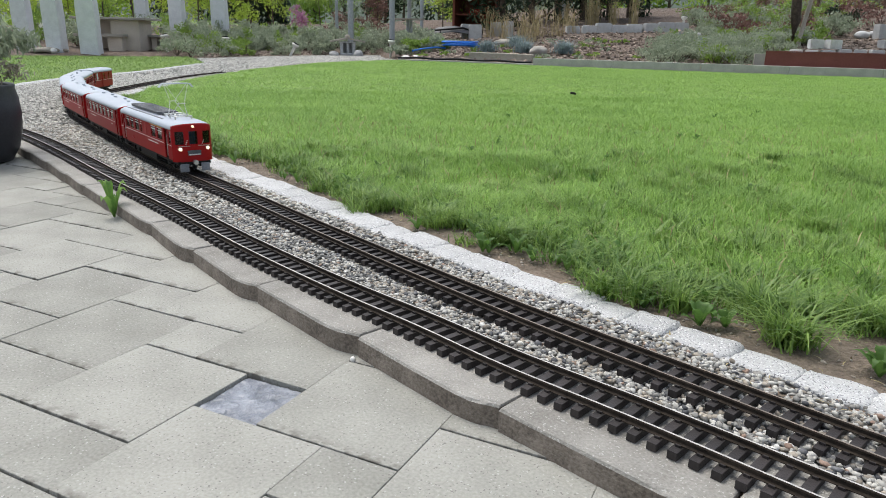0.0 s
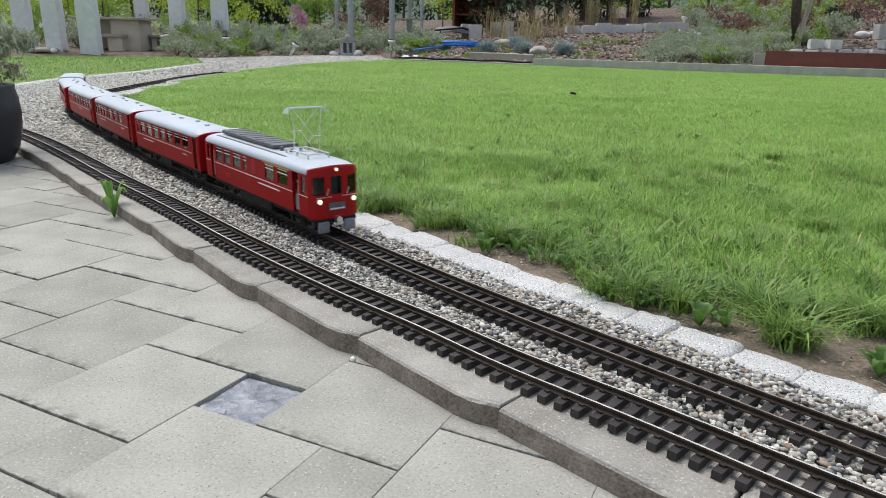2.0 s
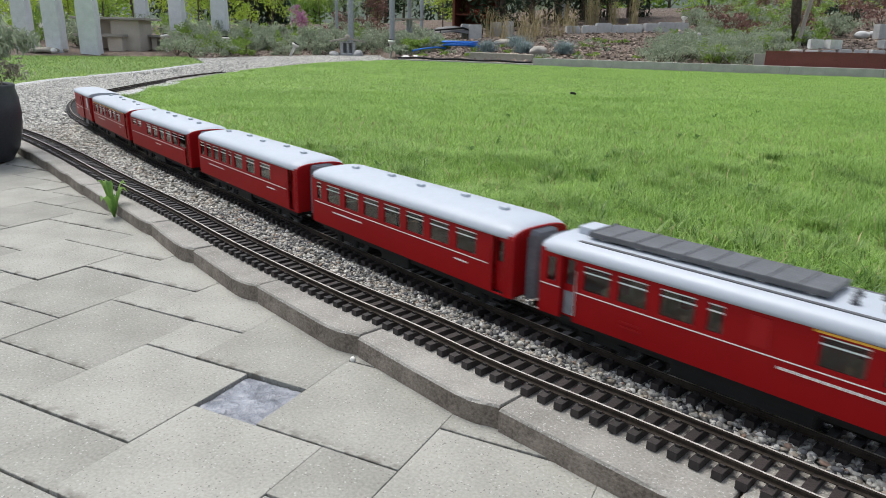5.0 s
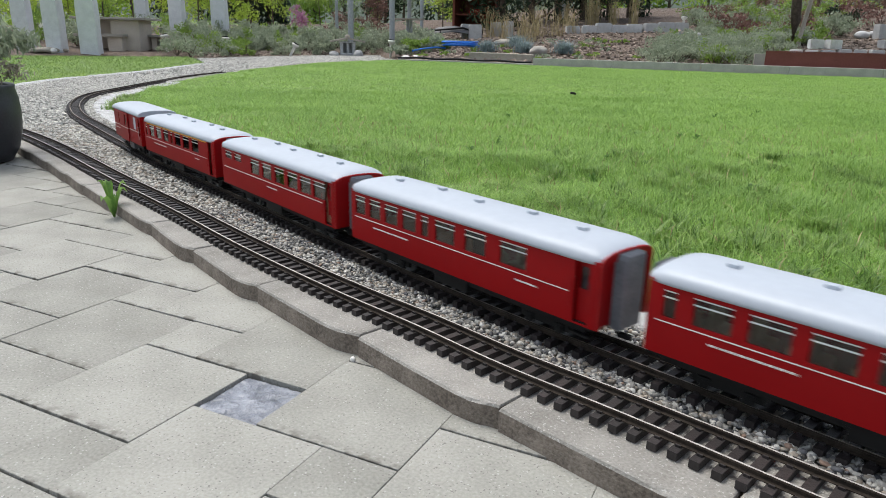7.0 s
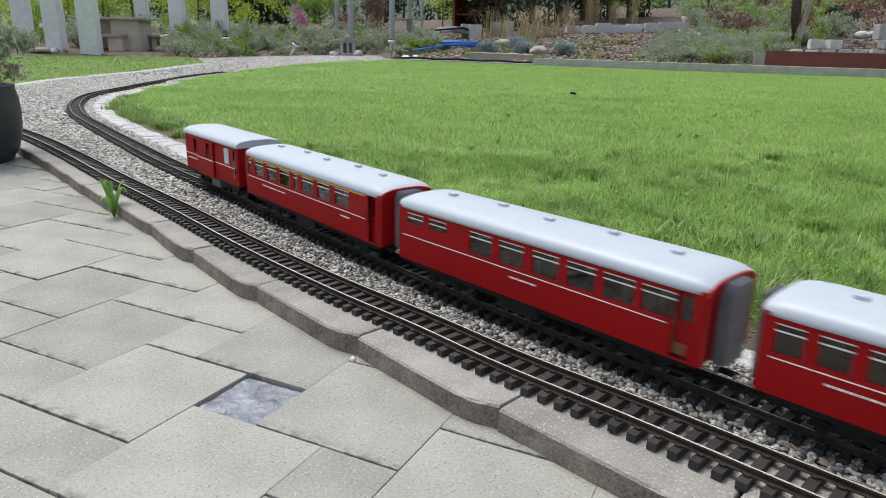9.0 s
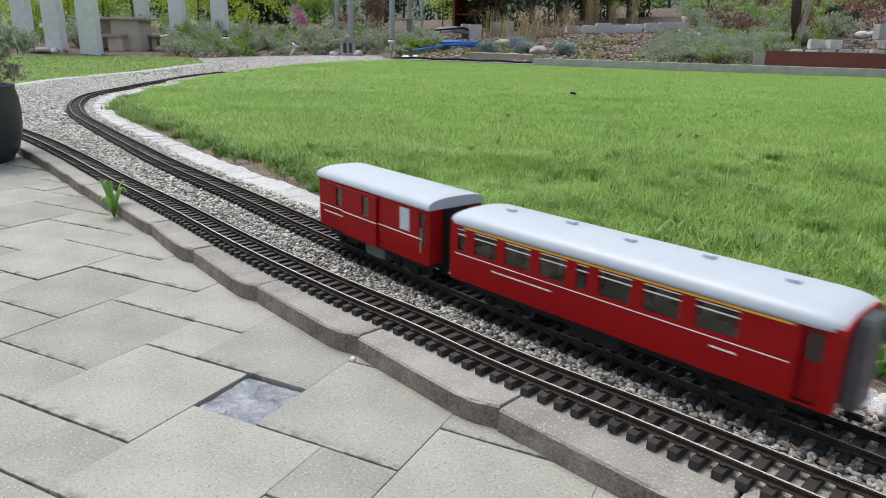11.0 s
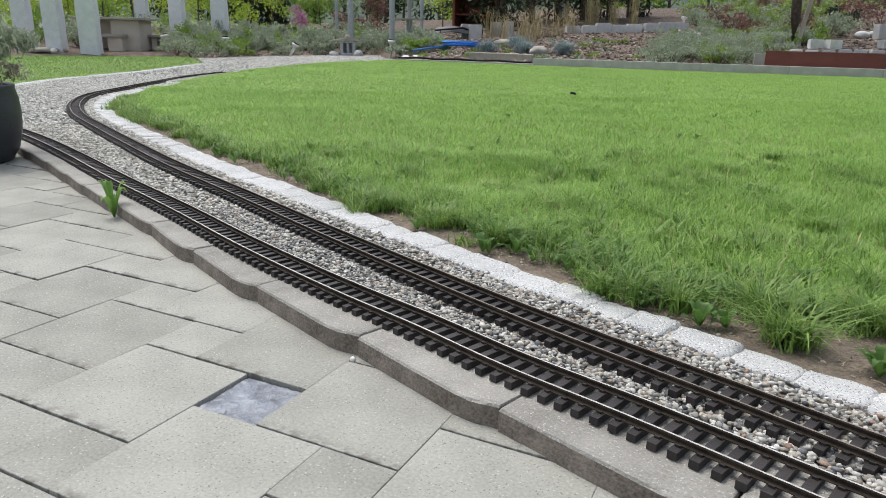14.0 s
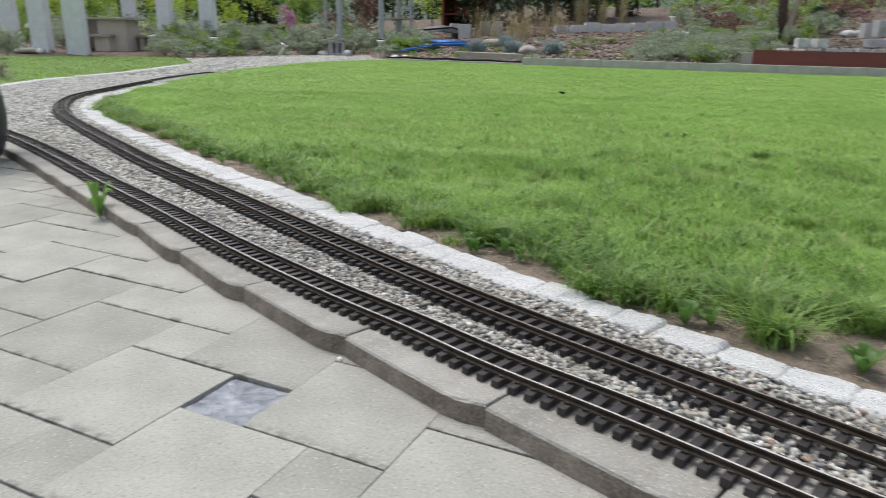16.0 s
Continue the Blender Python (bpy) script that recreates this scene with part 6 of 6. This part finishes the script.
# shed with dark opening
x, y = ray_place(838, 20.5)
sh = thing("wooden_shed", pose(x, y, zl(x, y), 0, 0, -18), "small red-stained wooden shed with an open front", "shed")
for a, b, c, d in ((-0.62, -0.56, -0.5, 0.5), (0.56, 0.62, -0.5, 0.5), (-0.56, 0.56, 0.44, 0.5)):
    part("wall", bx(a, b, c, d, 0, 0.78), "red_wood", sh)
part("roof", bx(-0.78, 0.78, -0.68, 0.62, 0.78, 0.84, 0.01), "black", sh, "dark flat roof")
part("shelf", bx(-0.56, 0.56, -0.4, 0.44, 0.30, 0.34), "red_wood", sh)
for k in range(7):
    part("board", bx(0.622, 0.632, -0.5 + 0.143 * k, -0.363 + 0.143 * k, 0, 0.77), "red_wood", sh)
block(x - 0.15, y - 0.1, zl(x, y) + 0.34, 0.3, 0.25, 0.14, 0, "red_dark", "red garden machine in the shed", "garden_machine", "", "garden tool")
# wheelbarrow
x, y = ray_place(792, 17.0)
wb = thing("wheelbarrow", pose(x, y, zl(x, y), 0, 0, 195), "upturned dark wheelbarrow lying in the bed", "wheelbarrow")
bm = bmesh.new()
pr = [(0.55, 0.02), (0.5, 0.14), (0.3, 0.22), (0.0, 0.26), (-0.3, 0.22), (-0.5, 0.1)]
rows = [[bm.verts.new((u, s * (0.24 if abs(u) < 0.5 else 0.16), w)) for u, w in pr] for s in (-1, -0.6, 0, 0.6, 1)]
for i, rw in enumerate(rows):
    for v in rw:
        v.co.z += (0.05 if 0 < i < 4 else -0.08)
for a, b in zip(rows, rows[1:]):
    for i in range(len(pr) - 1):
        bm.faces.new((a[i], a[i + 1], b[i + 1], b[i])).smooth = True
part("tray", bm, "grey_dark", wb, "dark grey tray")
part("wheel", rod(bmesh.new(), (-0.55, -0.05, 0.17), (-0.55, 0.05, 0.17), 0.18, 20), "black", wb)
for s in (-1, 1):
    part("handle", tube(bmesh.new(), [(-0.55, s * 0.06, 0.17), (-0.2, s * 0.2, 0.27), (0.5, s * 0.26, 0.2), (0.95, s * 0.3, 0.1)], 0.02, 8), "black", wb)
    part("leg", rod(bmesh.new(), (0.35, s * 0.24, 0.2), (0.35, s * 0.26, 0.0), 0.016, 8), "black", wb)


def garden_lamp(px, d, lean):
    x, y = ray_place(px, d)
    g_ = thing("garden_lamp", pose(x, y, zl(x, y), 0, lean, 0), "small white solar path lamp on a stake", "garden lamp", "path lamps")
    part("stake", rod(bmesh.new(), (0, 0, -0.05), (0, 0, 0.24), 0.022, 10, 0.028), "white", g_)
    part("head", lathe(bmesh.new(), [(0.03, 0.22), (0.06, 0.26), (0.075, 0.275), (0.07, 0.29), (0.03, 0.305), (0.005, 0.31)], 18), "white", g_)
    part("cap", rod(bmesh.new(), (0, 0, 0.30), (0, 0, 0.315), 0.05, 14), "black", g_)


garden_lamp(391, 13.0, 0)
garden_lamp(503, 14.2, 28)
garden_lamp(683, 14.0, 4)
garden_lamp(1196, 16.6, 0)
garden_lamp(287, 12.8, -8)
# stone lantern house with a tiled lid
x, y = ray_place(607, 15.4)
ln = thing("stone_lantern", pose(x, y, zl(x, y), 0, 0, 10) @ Matrix.Diagonal((0.8, 0.8, 0.85, 1)), "pale carved stone lantern with a tan tiled roof", "garden ornament")
bm = bmesh.new()
box(bm, -0.20, 0.20, -0.15, 0.15, 0, 0.10, 0.02)
box(bm, -0.20, -0.12, -0.13, 0.13, 0.10, 0.34, 0.01)
box(bm, 0.12, 0.20, -0.13, 0.13, 0.10, 0.34, 0.01)
box(bm, -0.03, 0.03, -0.13, 0.13, 0.10, 0.34, 0.01)
box(bm, -0.18, 0.18, 0.08, 0.14, 0.10, 0.34)
box(bm, -0.22, 0.22, -0.16, 0.16, 0.34, 0.38, 0.01)
part("body", bm, "stone", ln)
bm = bmesh.new()
for s in (-1, 1):
    box(bm, 0, 0.46, -0.24, 0.24, -0.02, 0.02, 0.006, Matrix.Translation((0, 0, 0.455)) @ (pose(0, 0, 0, 0, 10, 0) if s > 0 else pose(0, 0, 0, 0, 170, 0)))
part("roof", bm, "timber", ln, "tan tiled roof")
part("finial", lathe(bmesh.new(), [(0.06, 0.46), (0.07, 0.50), (0.05, 0.53), (0.005, 0.55)], 14), "timber", ln)
boulder(x + 0.25, y - 0.2, zl(x, y) + 0.06, 0.1, 0.1, 0.1, "stone", "grey stone beside the lantern")
boulder(x - 0.26, y - 0.2, zl(x, y) + 0.05, 0.14, 0.08, 0.08, "stone", "pale stone beside the lantern")
for px in (727, 710):
    x, y = ray_place(px, 13.5)
    boulder(x, y, 0.08, 0.11, 0.07, 0.04, "white", "flat white stone on the bed edge")

# ---- planter at the patio's edge ----
px_, py_ = -1.662, 2.43
pot = thing("planter_pot", pose(px_, py_, 0.0), "large anthracite glazed plant pot standing on the patio", "plant pot")
part("pot", lathe(bmesh.new(), [(0.105, 0.0), (0.125, 0.004), (0.150, 0.045), (0.166, 0.105), (0.171, 0.165), (0.168, 0.22), (0.160, 0.252), (0.163, 0.262), (0.158, 0.266), (0.148, 0.260), (0.146, 0.23), (0.02, 0.225)], 48), "pot", pot)
part("potting_soil", rod(bmesh.new(), (0, 0, 0.222), (0, 0, 0.232), 0.145, 32), "soil", pot)
pb = thing("potted_lavender", pose(px_, py_, 0.232), "grey-green lavender with woody brown lower stems in a pot", "plant")
g2 = random.Random(3)
bm = bmesh.new()
for k in range(70):
    a, r = g2.uniform(0, 6.283), g2.uniform(0.02, 0.17)
    rod(bm, (r * 0.3 * math.cos(a), r * 0.3 * math.sin(a), -0.01), (r * math.cos(a), r * math.sin(a), g2.uniform(0.06, 0.16)), 0.0022, 5, 0.001)
part("branchwork", bm, "bark", pb)
f = leaf_cloud("dry_foliage", (0.17, 0.17, 0.075), "timber", pb, 0.006, 1700, 771, 0.8, 14, 2.2)
f.location = (0, 0, 0.075)
f = leaf_cloud("foliage", (0.19, 0.19, 0.10), "sage", pb, 0.008, 7000, 772, 1.2, 24, 2.4)
f.location = (0, 0, 0.175)


# ---- small weeds near the tracks ----
def leaf_blade(bm, length, width, rise, a, curl, z0=0.0):
    """One jagged leaf, arched outwards."""
    n = 7
    ca, sa = math.cos(a), math.sin(a)
    prev = None
    for i in range(n + 1):
        t = i / n
        u = length * (t - 0.15 * curl * t * t)
        h = z0 + rise * math.sin(min(1, t * 1.0) * math.pi * (0.45 + 0.35 * curl))
        w = width * math.sin(math.pi * min(1, 0.08 + 0.92 * t)) ** 0.7 * (1.0 if i % 2 else 0.72)
        row = [bm.verts.new((u * ca - s * w * sa, u * sa + s * w * ca, h + abs(s) * w * 0.35)) for s in (-1, 0, 1)]
        if prev:
            for k in (0, 1):
                bm.faces.new((prev[k], prev[k + 1], row[k + 1], row[k])).smooth = True
        prev = row


def weed(x, y, z, size, n, label, seed, mat="weed", name="weed_plant", broad=1.0):
    g_ = random.Random(seed)
    root = thing(name, pose(x, y, z), label, "weed", "weeds along the track")
    for k in range(n):
        bm = bmesh.new()
        leaf_blade(bm, size * g_.uniform(0.7, 1.1), size * g_.uniform(0.13, 0.2) * broad, size * g_.uniform(0.4, 1.0), k * 6.283 / n + g_.uniform(-0.4, 0.4), g_.uniform(0.2, 1.0))
        part("leaf", bm, mat, root)
    return root


dandelion = weed(-0.832, 1.705, 0.0, 0.058, 9, "upright dandelion growing at the foot of the kerb", 5, "clover", "dandelion", 1.15)
dandelion.scale = (0.8, 0.8, 1.75)
for k in range(64):
    s = gr.uniform(2.3, 6.0)
    x, y, _ = MAIN.at(s, gr.uniform(0.20, 0.34))
    weed(x, y, 0.034, gr.uniform(0.02, 0.042), gr.randint(4, 7), "low broad-leaved weed at the lawn's bare edge", 40 + k)
for k in range(45):
    x, y = gr.uniform(-0.6, 2.6), gr.uniform(1.4, 4.5)
    if inside(LAWN, np.array([x]), np.array([y]))[0]:
        weed(x, y, 0.032, gr.uniform(0.02, 0.034), 5, "clover-like weed leaves among the lawn grass", 140 + k)
for k in range(46):
    s = gr.uniform(4.55, 5.0) if k % 2 else gr.uniform(3.9, 5.3)
    x, y, _ = MAIN.at(s, turf_edge(s) + gr.uniform(-0.01, 0.10))
    weed(x, y, 0.036 + gr.uniform(0, 0.012), gr.uniform(0.013, 0.022), gr.randint(5, 8), "leafy clover plant at the lawn's ragged edge", 300 + k, "clover", "clover_plant", 1.9)
for k, (s, o, size) in enumerate(((5.16, 0.20, 0.036), (5.19, 0.225, 0.03), (5.06, 0.20, 0.028), (5.40, 0.24, 0.03))):
    x, y, _ = MAIN.at(s, o)
    weed(x, y, 0.033, size, 6, "broad-leaved weed on the bare soil", 400 + k, "weed", "weed_plant", 1.7)
x, y = 5.2 * (1012 - 784) / 1285, 5.2
tw = part("fallen_leaf", bx(-0.02, 0.02, -0.012, 0.012, 0, 0.016, 0.005), "black")
tw.matrix_basis = pose(x, y, 0.075, 5, 8, 20)
tagged(tw, "small dark curled leaf lying on the lawn grass", "leaf")


boulder(-0.128, 0.926, 0.002, 0.0045, 0.004, 0.004, "white", "tiny white pebble at the kerb's joint", "pebble", "pebble")
def train_place(t):
    """How far the railcar's front has come along the line."""
    return 3.621 + 0.408 * t - 0.0016 * t * t


def vehicle_pose(s_front, L):
    """A vehicle stands with its two bogies on the curve."""
    e = 0.10
    s_front += 0.085 * max(0.0, 1.4 - (s_front - L / 2))
    x0, y0, _ = MAIN.at(s_front - L + e)
    x1, y1, _ = MAIN.at(s_front - e)
    return pose((x0 + x1) / 2, (y0 + y1) / 2, RAIL, 0, 0, math.degrees(math.atan2(y1 - y0, x1 - x0)))


def motions():
    times = [round(0.2 * k, 3) for k in range(81)]
    for ob, back, L in TRAIN:
        walk(ob, [(t, vehicle_pose(train_place(t) - back, L)) for t in times])
    # wheels roll with the way that their vehicle goes
    ticks = [k / 30 for k in range(481)]
    for w, x in WHEELS:
        walk(w, [(t, pose(x, 0, 0.0153, 0, math.degrees((train_place(t) - train_place(0)) / 0.0153), 0)) for t in ticks])


motions()
